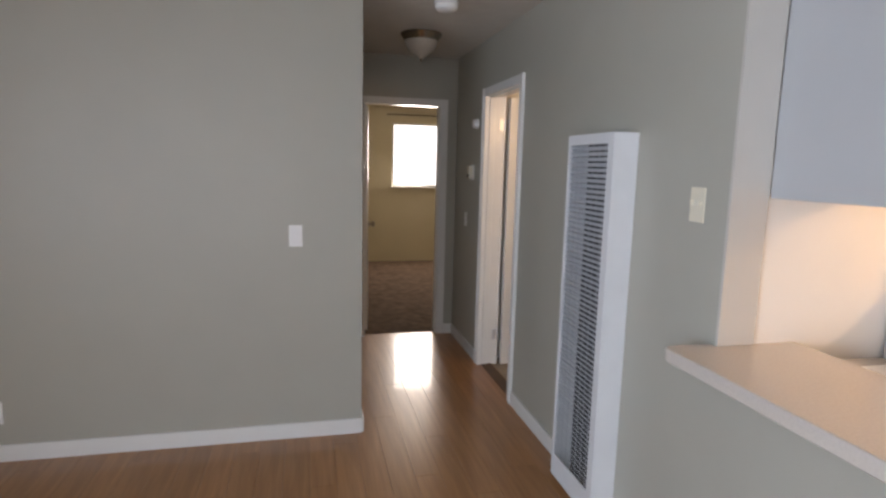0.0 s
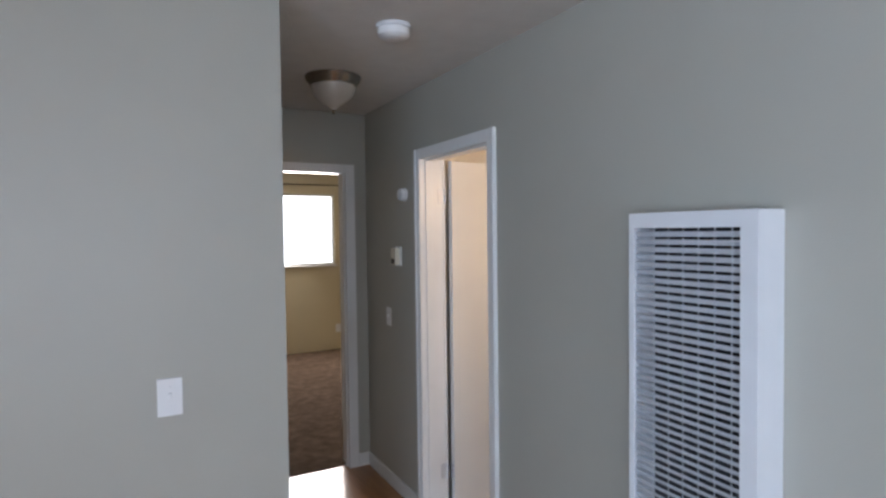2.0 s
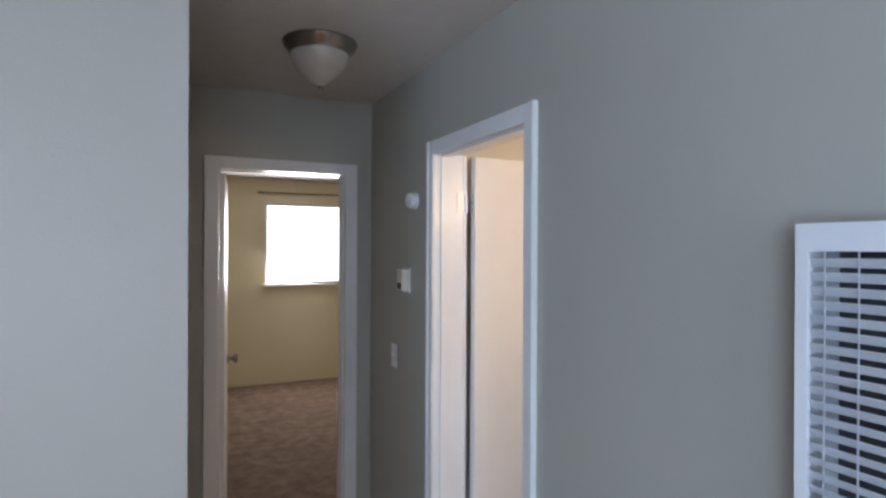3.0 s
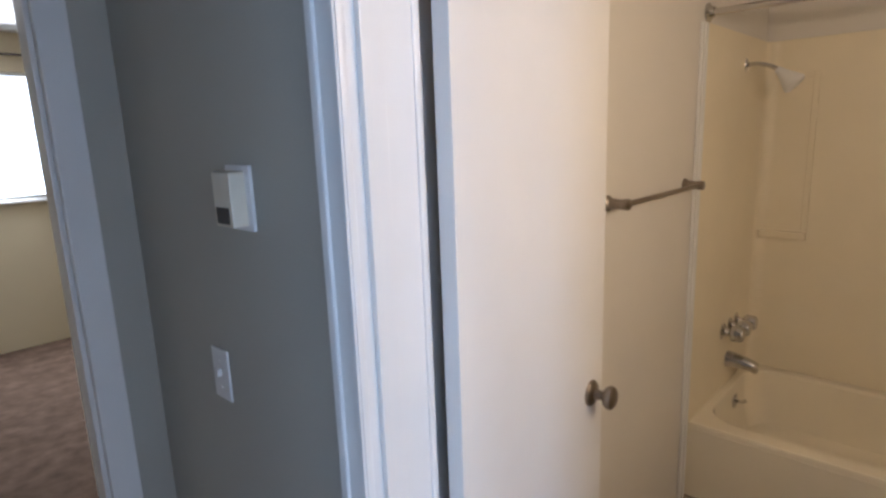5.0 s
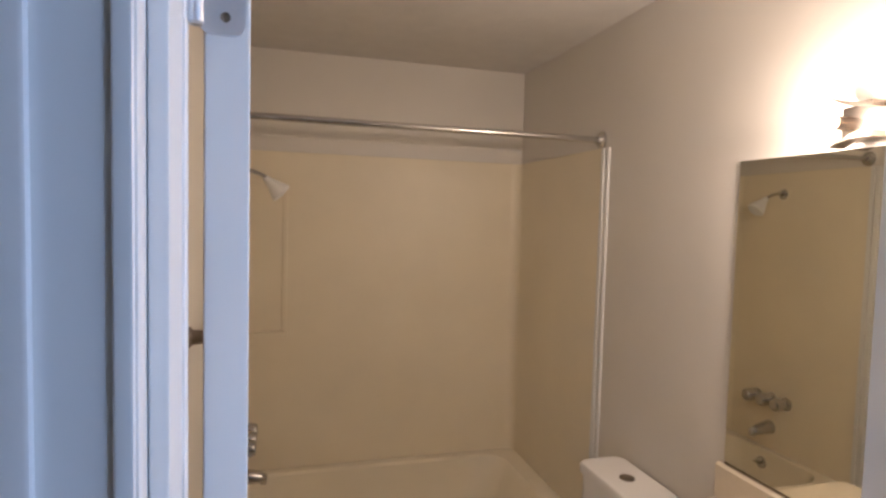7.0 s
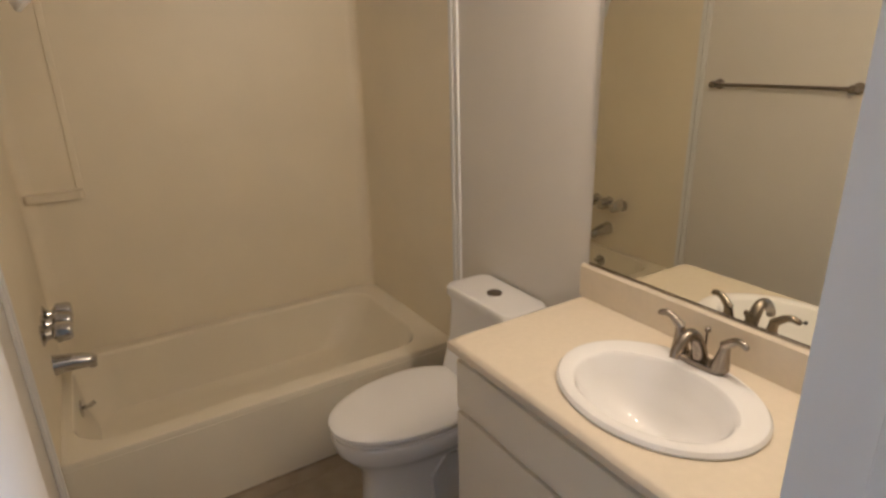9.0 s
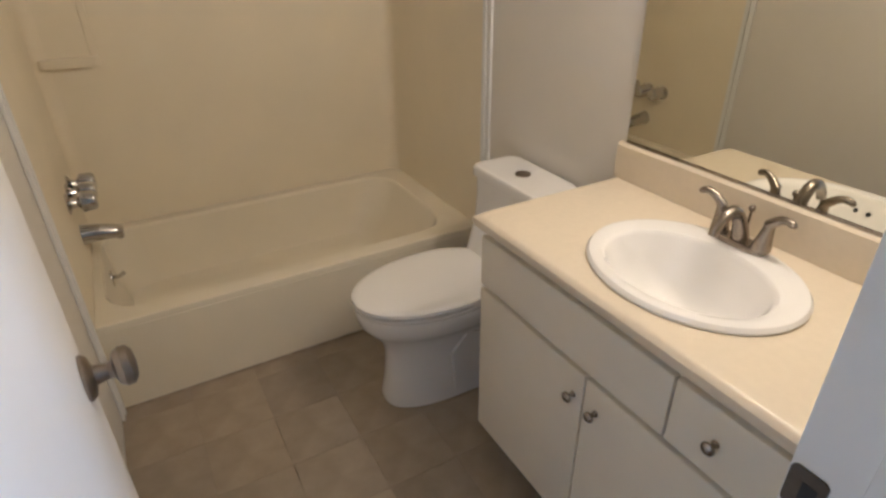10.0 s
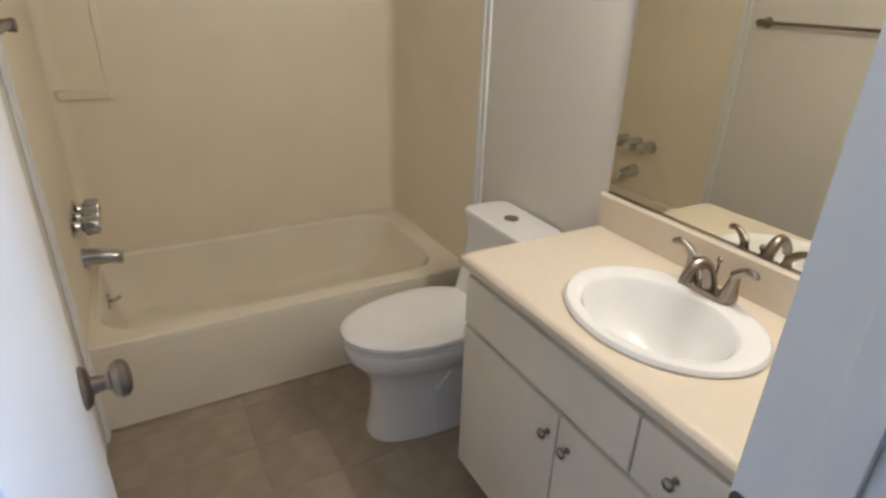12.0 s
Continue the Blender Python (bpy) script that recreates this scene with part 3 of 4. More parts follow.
part("back_panel", box(T + 0.008, T + 0.02, -3.6, YK - 0.012, 1.452, H - 0.002, 0.002), M_SOFFIT, ucab, "grey painted back panel")
part("bottom_rail", box(0.44, 0.46, -3.6, YK - 0.012, 1.452, 1.4675, 0.002), M_KCAB, ucab)
kbase = thing("base_cabinet", (0.35, -2.6, 0), "white kitchen base cabinet under the bar counter", "cabinet")
part("cabinet_body", box(T + 0.004, 0.61, LY + 0.02, YK - 0.012, 0.09, 0.885, 0.003), M_KCAB, kbase)
part("toe_kick", box(T + 0.004, 0.41, LY + 0.02, YK - 0.02, 0.0, 0.09), M_DARK, kbase)
kcount = thing("kitchen_counter", (0.6, -3.0, 0.886), "white kitchen worktop lit by warm lamp", "counter")
part("worktop", box(0.316, 0.66, LY + 0.02, -1.36, 0.888, 0.916, 0.006), M_PLASTW, kcount)
part("end_ledge", box(0.316, 0.66, -1.359, YK - 0.012, 0.888, 0.908, 0.004), M_KCOUNTER, kcount, "beige ledge against the wall")
# tall drawer unit behind the worktop, and the boards edging the end wall
kd = thing("drawer_unit", (1.0, -1.5, 0), "cream kitchen drawer unit with three drawer fronts", "cabinet")
part("unit_body", box(0.70, 1.30, -1.88, YK - 0.012, 0.0, 1.115, 0.004), M_IVORY, kd)
for _zz in (0.80, 0.94):
    part("drawer_front", box(0.683, 0.699, -1.86, YK - 0.06, _zz, _zz + 0.118, 0.004), M_IVORY, kd)
part("pull_rail", box(0.683, 0.699, -1.86, YK - 0.06, 1.078, 1.10, 0.003), M_IVORY, kd)
# dark strip that paints in the shade of the gap under the rail
part("recess", box(0.692, 0.6995, -1.86, YK - 0.06, 1.060, 1.0765, 0.001), M_DARK, kd)
part("side_stile", box(0.672, 0.700, YK - 0.055, YK - 0.013, 0.0, 1.13, 0.003), M_KCAB, kd)
solid("trim", box(0.700, 0.728, YK - 0.032, YK - 0.0005, 1.135, H - 0.002, 0.004), M_TRIM, "white corner board on the kitchen end wall", "trim", "structure")
kl = thing("ceiling_lamp", (2.4, -2.2, H), "round kitchen ceiling lamp giving warm light", "ceiling lamp")
part("pan", turned([(0, 0.16), (0.03, 0.15)], (2.4, -2.2, H - 0.0005), (0, 0, -1), 32), M_NICKEL, kl)
part("glass_shade", turned([(0.03, 0.15), (0.06, 0.14), (0.09, 0.10), (0.105, 0.03)], (2.4, -2.2, H), (0, 0, -1), 32), M_BULB, kl)

# ---- windows ----
bed_win = thing("window_1", ((WX0 + WX1) / 2, YBW, WZ0), "white framed bedroom window, overexposed daylight behind", "window", kind="structure")
part("window_frame", boxes((WX0, WX0 + 0.03, YBW + 0.03, YBW + 0.08, WZ0, WZ1), (WX1 - 0.03, WX1, YBW + 0.03, YBW + 0.08, WZ0, WZ1), (WX0 + 0.03, WX1 - 0.03, YBW + 0.03, YBW + 0.08, WZ0, WZ0 + 0.03), (WX0 + 0.03, WX1 - 0.03, YBW + 0.03, YBW + 0.08, WZ1 - 0.03, WZ1)), M_TRIM, bed_win, smooth=0)
pane = part("pane", box(WX0 + 0.03, WX1 - 0.03, YBW + 0.05, YBW + 0.055, WZ0 + 0.03, WZ1 - 0.03), M_GLASS, bed_win, smooth=0)
pane.visible_shadow = False
part("window_sill", box(WX0 - 0.02, WX1 + 0.02, YBW - 0.03, YBW + 0.03, WZ0 - 0.022, WZ0 + 0.002, 0.004), M_TRIM, bed_win)
solid("backdrop", box(-0.6, 1.7, YBW + 0.35, YBW + 0.36, 0.7, 2.6), M_OUT, "bright overcast daylight outside the bedroom window", "backdrop", "structure", smooth=0)
crod = thing("curtain_rod", (0.6, YBW - 0.06, 2.27), "thin dark curtain rod above the bedroom window", "curtain rod")
part("rod", tube([(-0.11, YBW - 0.06, 2.275), (1.3, YBW - 0.06, 2.275)], 0.008), M_ROD, crod)
for x in (-0.05, 1.24):
    part("bracket", box(x - 0.006, x + 0.006, YBW - 0.066, YBW - 0.0005, 2.265, 2.285, 0.002), M_ROD, crod)
liv_win = thing("window_2", (LX, -3.85, 0.5), "wide white framed living room window", "window", kind="structure")
part("window_frame", boxes((LX - 0.08, LX - 0.04, -4.75, -4.71, 0.5, 2.2), (LX - 0.08, LX - 0.04, -2.99, -2.95, 0.5, 2.2), (LX - 0.08, LX - 0.04, -4.71, -2.99, 0.5, 0.54), (LX - 0.08, LX - 0.04, -4.71, -2.99, 2.16, 2.2), (LX - 0.08, LX - 0.04, -3.87, -3.83, 0.54, 2.16)), M_TRIM, liv_win, smooth=0)
solid("backdrop", box(LX - 0.42, LX - 0.41, -5.3, -2.3, 0.1, 2.6), M_OUT, "bright daylight outside the living room window", "backdrop", "structure", smooth=0)
liv_win2 = thing("window_3", (-2.0, LY, 0.5), "white framed living room window", "window", kind="structure")
part("window_frame", boxes((-2.9, -2.86, LY - 0.08, LY - 0.04, 0.5, 2.2), (-1.14, -1.1, LY - 0.08, LY - 0.04, 0.5, 2.2), (-2.86, -1.14, LY - 0.08, LY - 0.04, 0.5, 0.54), (-2.86, -1.14, LY - 0.08, LY - 0.04, 2.16, 2.2)), M_TRIM, liv_win2, smooth=0)
solid("backdrop", box(-3.5, -0.5, LY - 0.42, LY - 0.41, 0.1, 2.6), M_OUT, "bright daylight outside the living room window", "backdrop", "structure", smooth=0)

# ---- bathroom ----
tub = thing("bathtub", ((XT + XB) / 2, (YM + YW) / 2, 0), "cream enamel alcove bathtub with plain apron", "bathtub")
TZ = 0.350
y0, y1 = YM + 0.002, YW - 0.002
part("shell", loft([rrect(XT + 0.004, XB - 0.001, y0, y1, 0.0, 0.004), rrect(XT + 0.004, XB - 0.001, y0, y1, 0.05, 0.004), rrect(XT + 0.001, XB - 0.001, y0, y1, TZ - 0.03, 0.006), rrect(XT, XB - 0.001, y0, y1, TZ - 0.012, 0.008), rrect(XT + 0.004, XB - 0.001, y0, y1, TZ - 0.002, 0.008), rrect(XT + 0.012, XB - 0.001, y0, y1, TZ, 0.008),
                    rrect(XT + 0.075, XB - 0.06, y0 + 0.10, y1 - 0.045, TZ - 0.001, 0.14), rrect(XT + 0.088, XB - 0.072, y0 + 0.115, y1 - 0.052, TZ - 0.012, 0.13), rrect(XT + 0.11, XB - 0.09, y0 + 0.17, y1 - 0.066, 0.20, 0.13), rrect(XT + 0.14, XB - 0.12, y0 + 0.26, y1 - 0.10, 0.09, 0.12), rrect(XT + 0.19, XB - 0.17, y0 + 0.34, y1 - 0.18, 0.06, 0.10)]), M_TUB, tub)
part("apron", box(XT - 0.001, XT + 0.010, y0 + 0.002, y1 - 0.002, 0.002, TZ - 0.026, 0.001), M_TUB, tub, "slightly worn cream apron panel")
part("drain", turned([(0, 0.035), (0.003, 0.034), (0.004, 0.02)], (2.28, YW - 0.36, 0.0605), (0, 0, 1), 24), M_CHROME, tub, "chrome tub drain")
part("caulk_line", box(XT - 0.007, XT - 0.001, y0 + 0.01, y1 - 0.01, 0.0022, 0.0085, 0.001), M_CAULK, tub, "yellowed caulk line at the floor")
SZ = 1.945
surround = thing("tub_surround", (XB, (YM + YW) / 2, TZ), "cream moulded acrylic tub surround on three walls", "tub surround")
part("panel", box(XB - 0.016, XB - 0.0005, YM + 0.016, YW - 0.016, TZ + 0.0005, SZ, 0.004), M_FIBRE, surround)
pl = part("panel", box(XT - 0.02, XB - 0.001, YW - 0.016, YW - 0.0005, TZ + 0.0005, SZ, 0.004), M_FIBRE, surround)
part("panel", box(XT - 0.02, XB - 0.001, YM + 0.0005, YM + 0.016, TZ + 0.0005, SZ, 0.004), M_FIBRE, surround)
# rounded inner corners
for yc, s in ((YW - 0.016, -1), (YM + 0.016, 1)):
    arc = [(XB - 0.016 - 0.05 + 0.05 * math.sin(radians(a)), yc + s * (0.05 - 0.05 * math.cos(radians(a)))) for a in range(0, 91, 15)]
    part("corner_cove", loft([[(x, y, z) for x, y in arc] + [(XB - 0.015, yc - s * 0.001, z)] for z in (TZ + 0.001, SZ - 0.002)]), M_FIBRE, surround)
# flanges with a double bead at the front edges
for yy, s in ((YW, -1), (YM, 1)):
    for k, x in enumerate((XT - 0.062, XT - 0.034)):
        part("edge_trim", box(x, x + 0.024, yy + s * 0.0005, yy + s * (0.012 + 0.004 * k), 0.001, SZ, 0.004), M_TRIM, surround)
# moulded shelf column in the corner of the back wall
part("shelf_column", boxes((XB - 0.024, XB - 0.015, YW - 0.235, YW - 0.210, 1.02, 1.80), (XB - 0.024, XB - 0.015, YW - 0.210, YW - 0.05, 1.775, 1.80), bevel=0.004), M_FIBRE, surround)
part("shelf_ledge", loft([rrect(XB - 0.05, XB - 0.010, YW - 0.235, YW - 0.03, z, 0.02) for z in (1.025, 1.03, 1.052, 1.057)]), M_FIBRE, surround)

FX = 2.268
sh = thing("wall_shower", (FX, YW, 1.82), "chrome shower arm with a translucent plastic head", "shower head")
part("flange", turned([(0, 0.030), (0.004, 0.028), (0.010, 0.014)], (FX, YW - 0.016, 1.822), (0, -1, 0), 24), M_CHROME, sh)
part("arm", tube(arc_points(lambda u: (FX, YW - 0.02 - 0.12 * u, 1.822 + 0.02 * u - 0.05 * u * u)), 0.009), M_CHROME, sh)
hd = Vector((0, -0.72, -0.69)).normalized()
part("head", turned([(0, 0.014), (0.02, 0.018), (0.055, 0.032), (0.085, 0.045), (0.095, 0.046), (0.102, 0.040), (0.104, 0.01)], (FX, YW - 0.135, 1.795), hd, 24), M_PLASTW, sh, "white plastic shower head")
valve = thing("shower_valve", (FX, YW - 0.016, 0.66), "chrome three-handle tub and shower valve", "shower valve")
for i, dx in enumerate((-0.10, 0.0, 0.10)):
    hv = part("escutcheon", turned([(0, 0.038), (0.004, 0.038), (0.014, 0.020), (0.032, 0.014)], (FX + dx, YW - 0.016, 0.643), (0, -1, 0), 24), M_CHROME, valve)
    part("handle", turned([(0.030, 0.014), (0.036, 0.026), (0.044, 0.036), (0.082, 0.034), (0.092, 0.026), (0.094, 0.004)], (FX + dx, YW - 0.016, 0.643), (0, -1, 0), 10), M_CHROME, hv)
spout_t = thing("tub_spout", (FX, YW - 0.016, 0.50), "short chrome tub spout below the valve", "tub spout")
part("spout", tube(arc_points(lambda u: (FX, YW - 0.016 - 0.135 * u, 0.478 - 0.018 * u * u)), [0.040, 0.038, 0.036, 0.035, 0.034, 0.033, 0.032, 0.031, 0.029, 0.028, 0.026, 0.024, 0.017], 20), M_CHROME, spout_t)
part("outlet", turned([(0, 0.016), (0.014, 0.015)], (FX, YW - 0.136, 0.451), (0, 0, -1), 16), M_CHROME, spout_t)
ovf = thing("overflow_lever", (FX, YW - 0.1, 0.32), "chrome overflow plate with trip lever", "overflow plate")
part("plate", turned([(0, 0.036), (0.004, 0.035), (0.008, 0.028)], (FX, YW - 0.062, 0.272), (0, -1, 0), 24), M_CHROME, ovf)
part("lever", tube([(FX, YW - 0.068, 0.272), (FX, YW - 0.095, 0.276), (FX, YW - 0.11, 0.286)], [0.008, 0.008, 0.009], 10), M_CHROME, ovf)

rod = thing("shower_curtain_rod", (1.80, 0.65, 2.0), "polished chrome shower curtain rod without a curtain", "curtain rod")
part("rod", tube([(1.80, YM + 0.004, 1.982), (1.80, YW - 0.004, 1.982)], 0.0125, 18), M_CHROME, rod)
for yy, s in ((YM, 1), (YW, -1)):
    part("end_flange", turned([(0, 0.036), (0.006, 0.035), (0.012, 0.024), (0.024, 0.019), (0.026, 0.013)], (1.80, yy + s * 0.0005, 1.982), (0, s, 0), 24), M_CHROME, rod)

tb = thing("towel_bar", (1.25, YW, 1.362), "brushed nickel towel bar on the wall behind the door", "towel bar")
for x in (1.035, 1.645):
    part("post", turned([(0, 0.024), (0.006, 0.024), (0.012, 0.017), (0.045, 0.014), (0.062, 0.017), (0.070, 0.015), (0.072, 0.004)], (x, YW - 0.0005, 1.362), (0, -1, 0), 20), M_BRONZE, tb)
part("bar", tube([(1.035, YW - 0.055, 1.362), (1.645, YW - 0.055, 1.362)], 0.008), M_BRONZE, tb)

# vanity
VX0, VX1 = T + 0.004, 1.044
VY = 0.400
vanity = thing("vanity_cabinet", ((VX0 + VX1) / 2, YM, 0), "cream painted bathroom vanity cabinet with round knobs", "vanity")
part("cabinet_body", boxes((VX0, VX0 + 0.016, YM + 0.002, VY, 0.085, 0.786), (VX1 - 0.020, VX1 - 0.004, YM + 0.002, VY, 0.085, 0.786), (VX0 + 0.016, VX1 - 0.020, YM + 0.002, VY, 0.085, 0.10), (VX0 + 0.016, VX1 - 0.020, YM + 0.002, YM + 0.012, 0.10, 0.786), (VX0 + 0.016, VX1 - 0.020, VY - 0.018, VY, 0.10, 0.786)), M_CAB, vanity, smooth=0)
part("toe_kick", box(VX0, VX1 - 0.02, YM + 0.002, VY - 0.055, 0.001, 0.085), M_DARK, vanity)
SPL = 0.618


def front(name, x0, x1, z0, z1, knob=None):
    """A slab front with eased edges and its knob."""
    f = part(name, box(x0, x1, VY + 0.0005, VY + 0.018, z0, z1, 0.004), M_CAB, vanity)
    if knob:
        part("knob", turned([(0, 0.008), (0.003, 0.007), (0.006, 0.005), (0.012, 0.0052), (0.015, 0.010), (0.019, 0.0132), (0.023, 0.0125), (0.027, 0.008), (0.028, 0.002)], (knob[0], VY + 0.018, knob[1]), (0, 1, 0), 22), M_NICKEL, f, "nickel knob")


front("door", SPL + 0.002, VX1 - 0.004, 0.102, 0.605, (0.648, 0.534))
front("door", VX0 + 0.075, SPL - 0.002, 0.102, 0.605, (0.576, 0.534))
front("false_front", 0.412, VX1 - 0.004, 0.618, 0.765)
front("drawer", VX0 + 0.02, 0.408, 0.618, 0.765, (0.311, 0.695))

part("side_bolt", turned([(0, 0.013), (0.010, 0.013), (0.014, 0.009), (0.015, 0.002)], (VX1 - 0.004, 0.382, 0.735), (1, 0, 0), 16), M_BRONZE, vanity, "dark bolt cap on the side panel")

CT = 0.828
SKX, SKY, SKA, SKB = 0.580, 0.198, 0.234, 0.194
cx0, cx1, cy0, cy1 = VX0, VX1 + 0.012, YM + 0.001, 0.436


def counter_top():
    """A slab with a rolled nose and an oval cut-out, corners slightly rounded."""
    angles = sorted(set([2 * math.pi * i / 64 for i in range(64)] + [math.atan2(y - SKY, x - SKX) % (2 * math.pi) for x in (cx0, cx1) for y in (cy0, cy1)]))

    def rect(z, d):
        pts = []
        for a in angles:
            c, s = math.cos(a), math.sin(a)
            ts = []
            if abs(c) > 1e-9:
                ts.append(((cx1 - d if c > 0 else cx0) - SKX) / c)
            if abs(s) > 1e-9:
                ts.append(((cy1 - d if s > 0 else cy0) - SKY) / s)
            t = min(ts)
            pts.append((SKX + t * c, SKY + t * s, z))
        return pts

    def hole(z):
        return [(SKX + (SKA - 0.02) * math.cos(a), SKY + (SKB - 0.02) * math.sin(a), z) for a in angles]
    return loft([hole(CT), rect(CT, 0.016), rect(CT - 0.004, 0.006), rect(CT - 0.012, 0.0), rect(CT - 0.028, 0.0), rect(CT - 0.036, 0.004), rect(CT - 0.040, 0.012), hole(CT - 0.040), hole(CT)], False, False)


solid("countertop", counter_top(), M_COUNTER, "cream laminate vanity top with rolled front edge", "countertop")
solid("backsplash", loft([[(x, YM + 0.0005, z) for x in (cx0, cx1)] + [(x, yy, zz) for x, yy, zz in ((cx1, YM + 0.02, z), (cx0, YM + 0.02, z))] for z in (CT + 0.001, 0.925)] + [[(cx0, YM + 0.0005, 0.932), (cx1, YM + 0.0005, 0.932), (cx1, YM + 0.014, 0.932), (cx0, YM + 0.014, 0.932)]]), M_COUNTER, "cream laminate backsplash below the mirror", "backsplash")
sink = thing("sink", (SKX, SKY, CT), "white oval porcelain drop-in sink", "sink")
part("basin", loft([oval(SKX, SKY, CT - 0.006, SKA - 0.03, SKB - 0.03, 56), oval(SKX, SKY, CT + 0.0005, SKA - 0.002, SKB - 0.002, 56), oval(SKX, SKY, CT + 0.006, SKA, SKB, 56), oval(SKX, SKY, CT + 0.014, SKA - 0.006, SKB - 0.006, 56), oval(SKX, SKY, CT + 0.017, SKA - 0.018, SKB - 0.016, 56),
                    oval(SKX, SKY + 0.020, CT + 0.013, SKA - 0.046, SKB - 0.052, 56), oval(SKX, SKY + 0.021, CT + 0.004, SKA - 0.056, SKB - 0.060, 56), oval(SKX, SKY + 0.021, CT - 0.04, SKA - 0.075, SKB - 0.074, 56), oval(SKX, SKY + 0.018, CT - 0.09, SKA - 0.11, SKB - 0.098, 56), oval(SKX, SKY + 0.012, CT - 0.118, SKA - 0.17, SKB - 0.14, 56), oval(SKX, SKY + 0.008, CT - 0.124, 0.022, 0.022, 56)], False, True), M_PORC, sink)
part("drain", turned([(0, 0.022), (0.002, 0.022), (0.003, 0.016), (0.0025, 0.002)], (SKX, SKY + 0.008, CT - 0.1235), (0, 0, 1), 20), M_NICKEL, sink, "nickel drain")
for _ox in (-0.016, 0.016):
    part("overflow_hole", turned([(0, 0.006), (0.002, 0.006)], (SKX + _ox, SKY + 0.1445, CT - 0.026), (0, -1, 0.35), 12), M_DARK, sink)

FY, FZ = SKY - 0.162, CT + 0.0165
faucet = thing("faucet", (SKX + 0.01, FY, FZ), "brushed nickel two-handle bathroom faucet", "faucet")
fx = SKX + 0.01
part("base_plate", loft([oval(fx, FY, FZ + z, 0.066 - d, 0.024 - d, 36, power=3.2) for z, d in ((0, 0), (0.006, 0), (0.011, 0.003), (0.013, 0.008))]), M_NICKEL, faucet)
part("spout", tube(arc_points(lambda u: (fx, FY + 0.096 * (u ** 1.25), FZ + 0.012 + 0.076 * math.sin(math.pi * (0.02 + 0.80 * u)))), [0.019, 0.0175, 0.016, 0.015, 0.0147, 0.0143, 0.014, 0.0137, 0.0132, 0.0128, 0.0122, 0.0118, 0.011], 18), M_NICKEL, faucet)
part("aerator", turned([(0, 0.0115), (0.012, 0.011)], (fx, FY + 0.093, FZ + 0.055), (0, 0.35, -1), 16), M_NICKEL, faucet)
part("lift_rod", tube([(fx, FY - 0.018, FZ + 0.01), (fx, FY - 0.018, FZ + 0.075)], 0.003, 8), M_NICKEL, faucet)
part("lift_knob", turned([(0, 0.003), (0.004, 0.007), (0.012, 0.007), (0.016, 0.003)], (fx, FY - 0.018, FZ + 0.072), (0, 0, 1), 12), M_NICKEL, faucet)
for s in (-1, 1):
    hb = part("handle", turned([(0, 0.021), (0.008, 0.020), (0.03, 0.0150), (0.050, 0.0118), (0.060, 0.011), (0.064, 0.006)], (fx + s * 0.051, FY, FZ + 0.010), (s * 0.12, 0, 1), 20), M_NICKEL, faucet)
    part("lever", tube(arc_points(lambda u: (fx + s * (0.055 + 0.058 * u), FY + 0.010 * u, FZ + 0.068 + 0.026 * math.sin(math.pi * 0.75 * u))), [0.012, 0.011, 0.0105, 0.010, 0.0095, 0.009, 0.0085, 0.0085, 0.0085, 0.0085, 0.008, 0.0075, 0.004], 14), M_NICKEL, hb)

mirror = thing("mirror", (0.6, YM, 0.935), "frameless wall mirror above the vanity", "mirror")
part("mirror_glass", box(VX0 + 0.02, 1.036, YM + 0.0015, YM + 0.007, 0.9395, 1.828), M_MIRROR, mirror, smooth=0)
part("bottom_channel", box(VX0 + 0.02, 1.034, YM + 0.001, YM + 0.010, 0.9335, 0.939), M_NICKEL, mirror)

vl = thing("vanity_light", (0.5, YM, 1.93), "three-bulb vanity light bar with flared nickel wings", "wall lamp")
part("back_bar", box(0.18, 0.72, YM + 0.0005, YM + 0.022, 1.845, 1.925, 0.006), M_NICKEL, vl)


def wing(bx, sgn):
    """A curved plate that flares away above or below a bulb."""
    def row(y):
        outer = [(bx - 0.085 + 0.095 * u, y, 1.885 + sgn * (0.024 + 0.030 * u * u)) for u in (0, 0.25, 0.5, 0.75, 1.0)]
        inner = [(x, y, z + sgn * 0.016 * (1 - 0.8 * (x - bx + 0.085) / 0.095)) for x, _, z in reversed(outer)]
        return outer + inner
    return loft([row(YM + 0.022), row(YM + 0.04), row(YM + 0.065)])


for bx in (0.70, 0.50, 0.30):
    part("wing", wing(bx, 1), M_NICKEL, vl)
    part("wing", wing(bx, -1), M_NICKEL, vl)
    part("socket", turned([(0, 0.017), (0.040, 0.016), (0.058, 0.013)], (bx, YM + 0.0215, 1.885), (0, 1, 0), 18), M_NICKEL, vl)
    bulb = part("bulb", turned([(0.06, 0.012), (0.070, 0.015), (0.088, 0.022), (0.106, 0.0245), (0.124, 0.021), (0.134, 0.012), (0.137, 0.003)], (bx, YM, 1.885), (0, 1, 0), 24), M_BULB, vl)
    bulb.visible_shadow = False

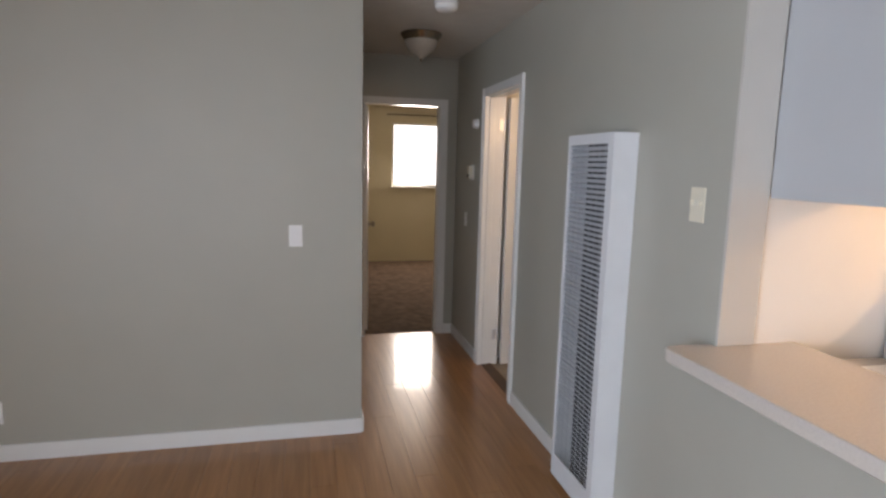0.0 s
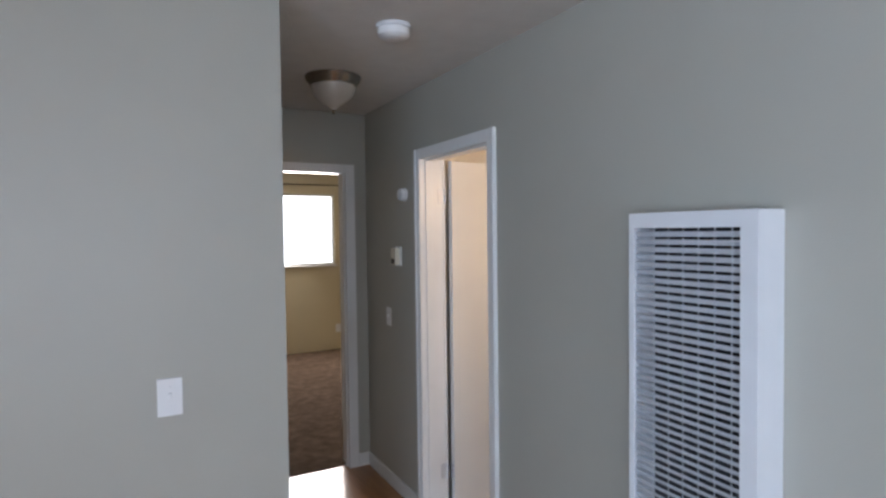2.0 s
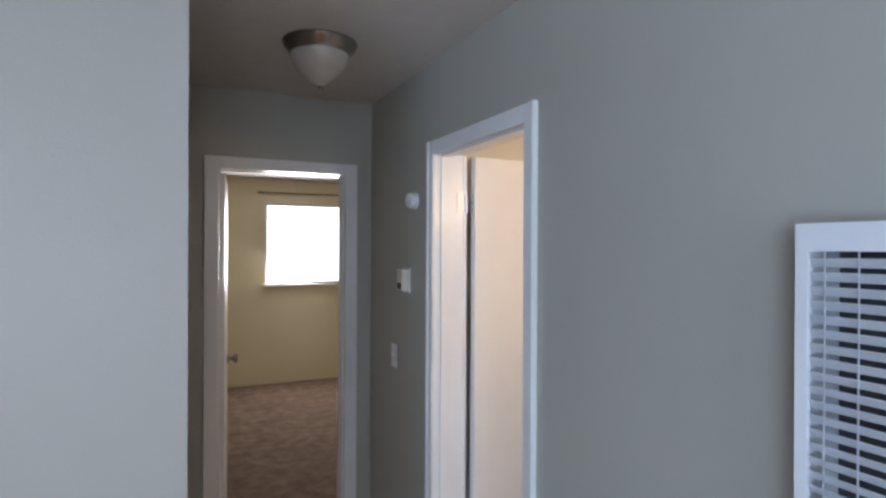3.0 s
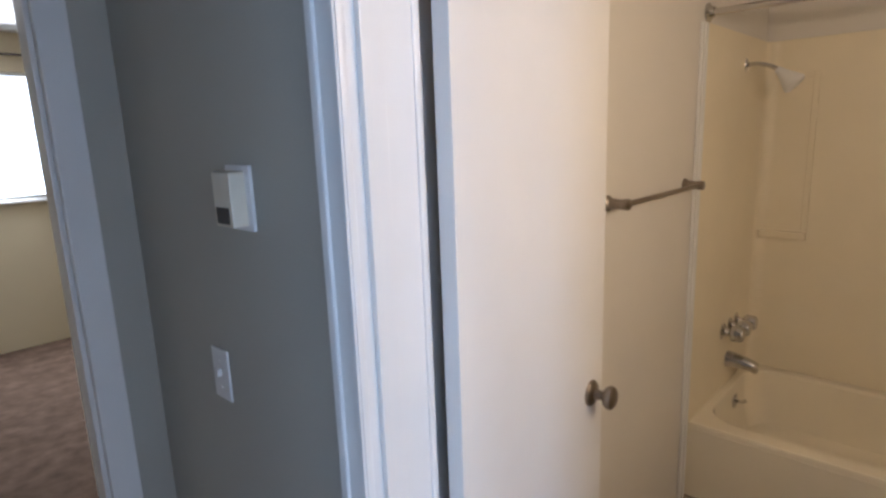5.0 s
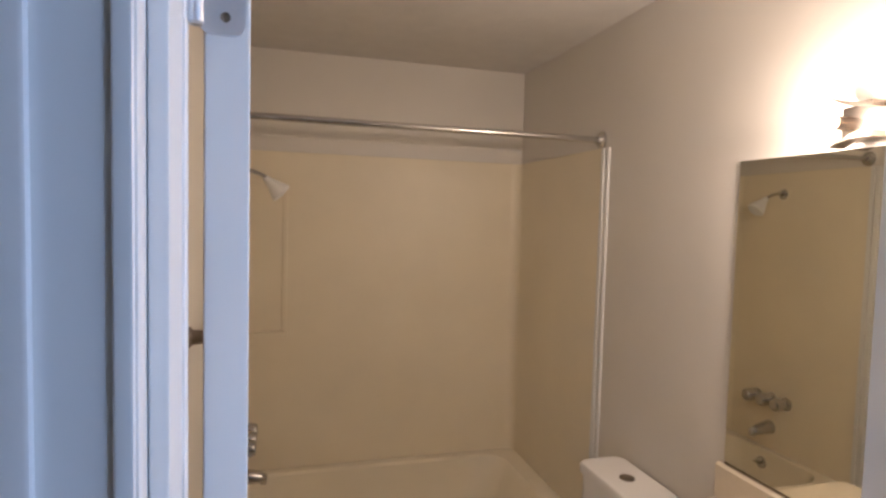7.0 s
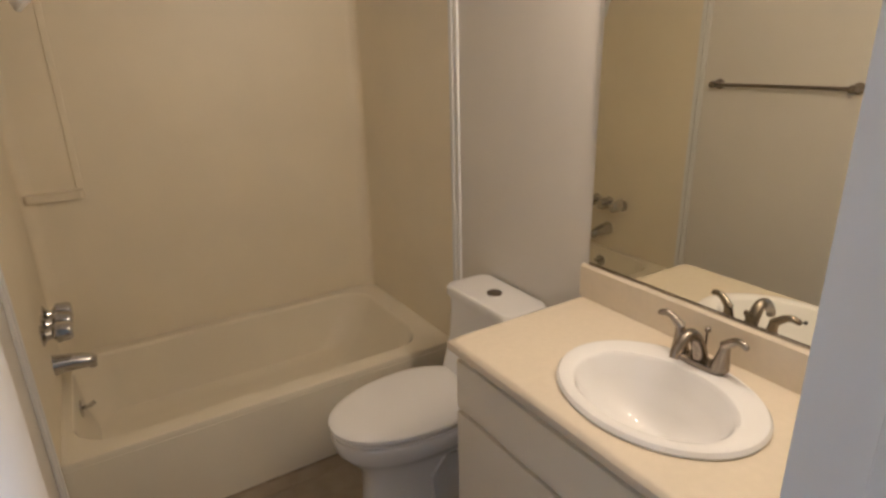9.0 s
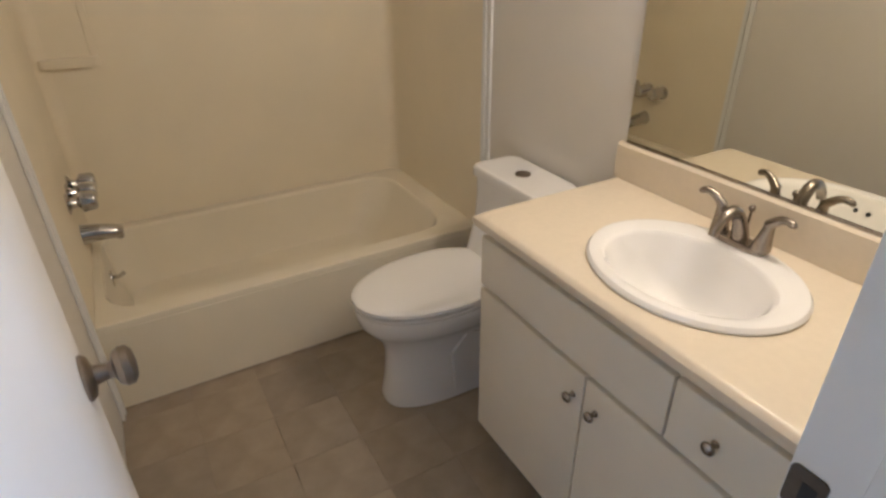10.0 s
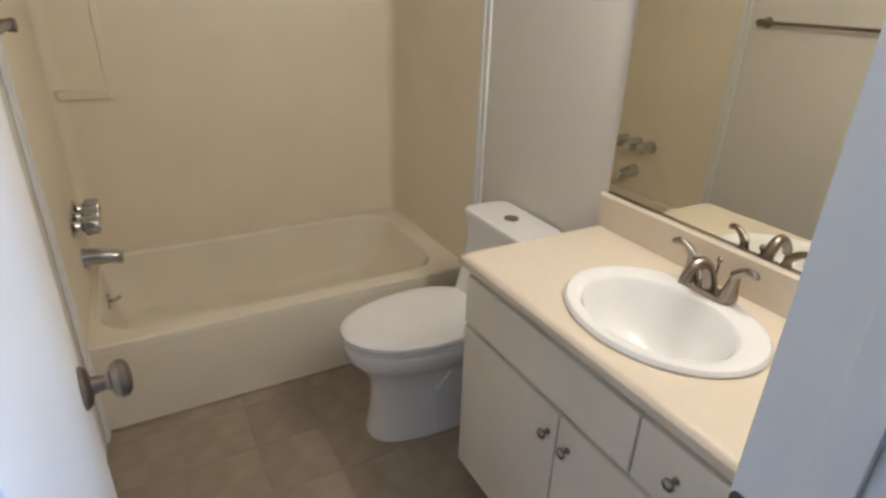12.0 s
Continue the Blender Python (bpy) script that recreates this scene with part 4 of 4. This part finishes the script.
# toilet
TX = TOILET_X
toilet = thing("toilet", (TX, YM + 0.35, 0), "white one-piece toilet with closed lid", "toilet")
part("pedestal", loft([oval(TX, 0.30, 0.0, 0.118, 0.24, 44, 1.22, 2.6), oval(TX, 0.30, 0.02, 0.118, 0.24, 44, 1.22, 2.6), oval(TX, 0.30, 0.10, 0.112, 0.235, 44, 1.18, 2.5), oval(TX, 0.30, 0.20, 0.110, 0.235, 44, 1.16, 2.4), oval(TX, 0.31, 0.26, 0.113, 0.24, 44, 1.16, 2.3), oval(TX, 0.33, 0.31, 0.150, 0.25, 44, 1.20, 2.2), oval(TX, 0.345, 0.345, 0.174, 0.25, 44, 1.25, 2.1), oval(TX, 0.35, 0.385, 0.180, 0.25, 44, 1.26, 2.1), oval(TX, 0.35, 0.397, 0.176, 0.246, 44, 1.26, 2.1)]), M_PORC, toilet)
part("trapway_relief", loft([[(TX + s * w, 0.20 + dy, z) for dy, z in ((0.0, 0.04), (0.17, 0.04), (0.18, 0.20), (0.12, 0.27), (0.0, 0.24))] for s, w in ((-1, 0.09), (-1, 0.119))]), M_PORC, toilet)
part("seat", loft([oval(TX, 0.355, z, 0.180 - d, 0.233 - d, 48, 1.33, 2.1) for z, d in ((0.3975, 0.012), (0.401, 0.002), (0.409, 0.0), (0.413, 0.004), (0.4165, 0.014))]), M_PORC, toilet)
part("lid", loft([oval(TX, 0.355, z, 0.184 - d, 0.235 - d, 48, 1.34, 2.1) for z, d in ((0.4172, 0.012), (0.421, 0.010), (0.425, 0), (0.436, 0.0), (0.442, 0.006), (0.446, 0.02), (0.448, 0.06), (0.449, 0.14))]), M_PORC, toilet)


def tank_loop(z, x, yf, r):
    return rrect(TX - x, TX + x, YM + 0.012, yf, z, r, 8)


part("tank", loft([tank_loop(0.30, 0.10, 0.16, 0.04), tank_loop(0.40, 0.145, 0.20, 0.05), tank_loop(0.46, 0.155, 0.175, 0.05), tank_loop(0.54, 0.172, 0.136, 0.045), tank_loop(0.64, 0.179, 0.120, 0.04), tank_loop(TKZ - 0.045, 0.182, 0.118, 0.035)]), M_PORC, toilet)
tl = part("tank_lid", loft([tank_loop(TKZ - 0.043, 0.184, 0.122, 0.035), tank_loop(TKZ - 0.038, 0.190, 0.128, 0.035), tank_loop(TKZ - 0.012, 0.190, 0.128, 0.035), tank_loop(TKZ - 0.003, 0.184, 0.122, 0.033), tank_loop(TKZ, 0.170, 0.108, 0.03)]), M_PORC, toilet)
part("flush_button", turned([(0, 0.027), (0.004, 0.026), (0.006, 0.020), (0.0065, 0.003)], (TX, 0.035, TKZ), (0, 0, 1), 28), M_NICKEL, tl, "nickel flush button")

# ---- floor pieces ----
_rng = random.Random(4)
_pw, _plen = 0.127, 1.2
_pm = finish(box(-_pw / 2 + 0.0004, _pw / 2 - 0.0004, -_plen / 2 + 0.0004, _plen / 2 - 0.0004, -0.008, 0, 0.0006, 1), "plank", M_PLANK, 0)
_short = {}


def plank(x, ya, yb):
    length = yb - ya
    if abs(length - _plen) < 1e-6:
        me = _pm
    else:
        k = round(length, 3)
        if k not in _short:
            _short[k] = finish(box(-_pw / 2 + 0.0004, _pw / 2 - 0.0004, -length / 2 + 0.0004, length / 2 - 0.0004, -0.008, 0, 0.0006, 1), "plank", M_PLANK, 0)
        me = _short[k]
    ob = new("plank", me)
    ob.parent = floor
    ob.location = (x, (ya + yb) / 2, 0)


# boards of the stretch that is walked; the rest of the floor in one joined sheet
_rest = bmesh.new()
_i = 0
_x = LX + _pw / 2
while _x < 3.2:
    hall = XH - T - 0.06 < _x < 0.09
    end = YE + 0.06 if hall else (YB + T if _x < 0.09 else YK)
    y = LY + [-0.9, -0.3, -0.6, -0.1][_i % 4]
    while y < end:
        a, b = max(y, LY), min(y + _plen, end)
        if b - a > 0.01:
            if -2.9 < _x < 0.09 and b > -2.6:
                plank(_x, a, b)
            else:
                box(_x - _pw / 2 + 0.0004, _x + _pw / 2 - 0.0004, a + 0.0004, b - 0.0004, -0.008, 0, bm=_rest)
        y += _plen
    _x += _pw
    _i += 1
_r = part("planks_far", _rest, M_PLANK, floor, smooth=0)
tagged(_r, kind="stuff")
solid("floor_side_room", box(-2.6, XH - T - 0.06, YB + T, YE, -0.010, 0.0), M_CARPET, "brown carpet in the unlit side room", "carpet", "structure", smooth=0)

TS = 0.229
_tm = finish(box(-TS / 2 + 0.0006, TS / 2 - 0.0006, -TS / 2 + 0.0006, TS / 2 - 0.0006, 0.0005, 0.0022, 0.0004, 1), "tile", M_TILE, 0)
_tx = T - 0.02 + TS / 2
while _tx < XT + 0.08:
    _ty = YW - TS / 2
    while _ty > YM - 0.02:
        tt = new("tile", _tm)
        tt.parent = floor_bath
        tt.location = (_tx, _ty, 0)
        _ty -= TS
    _tx += TS
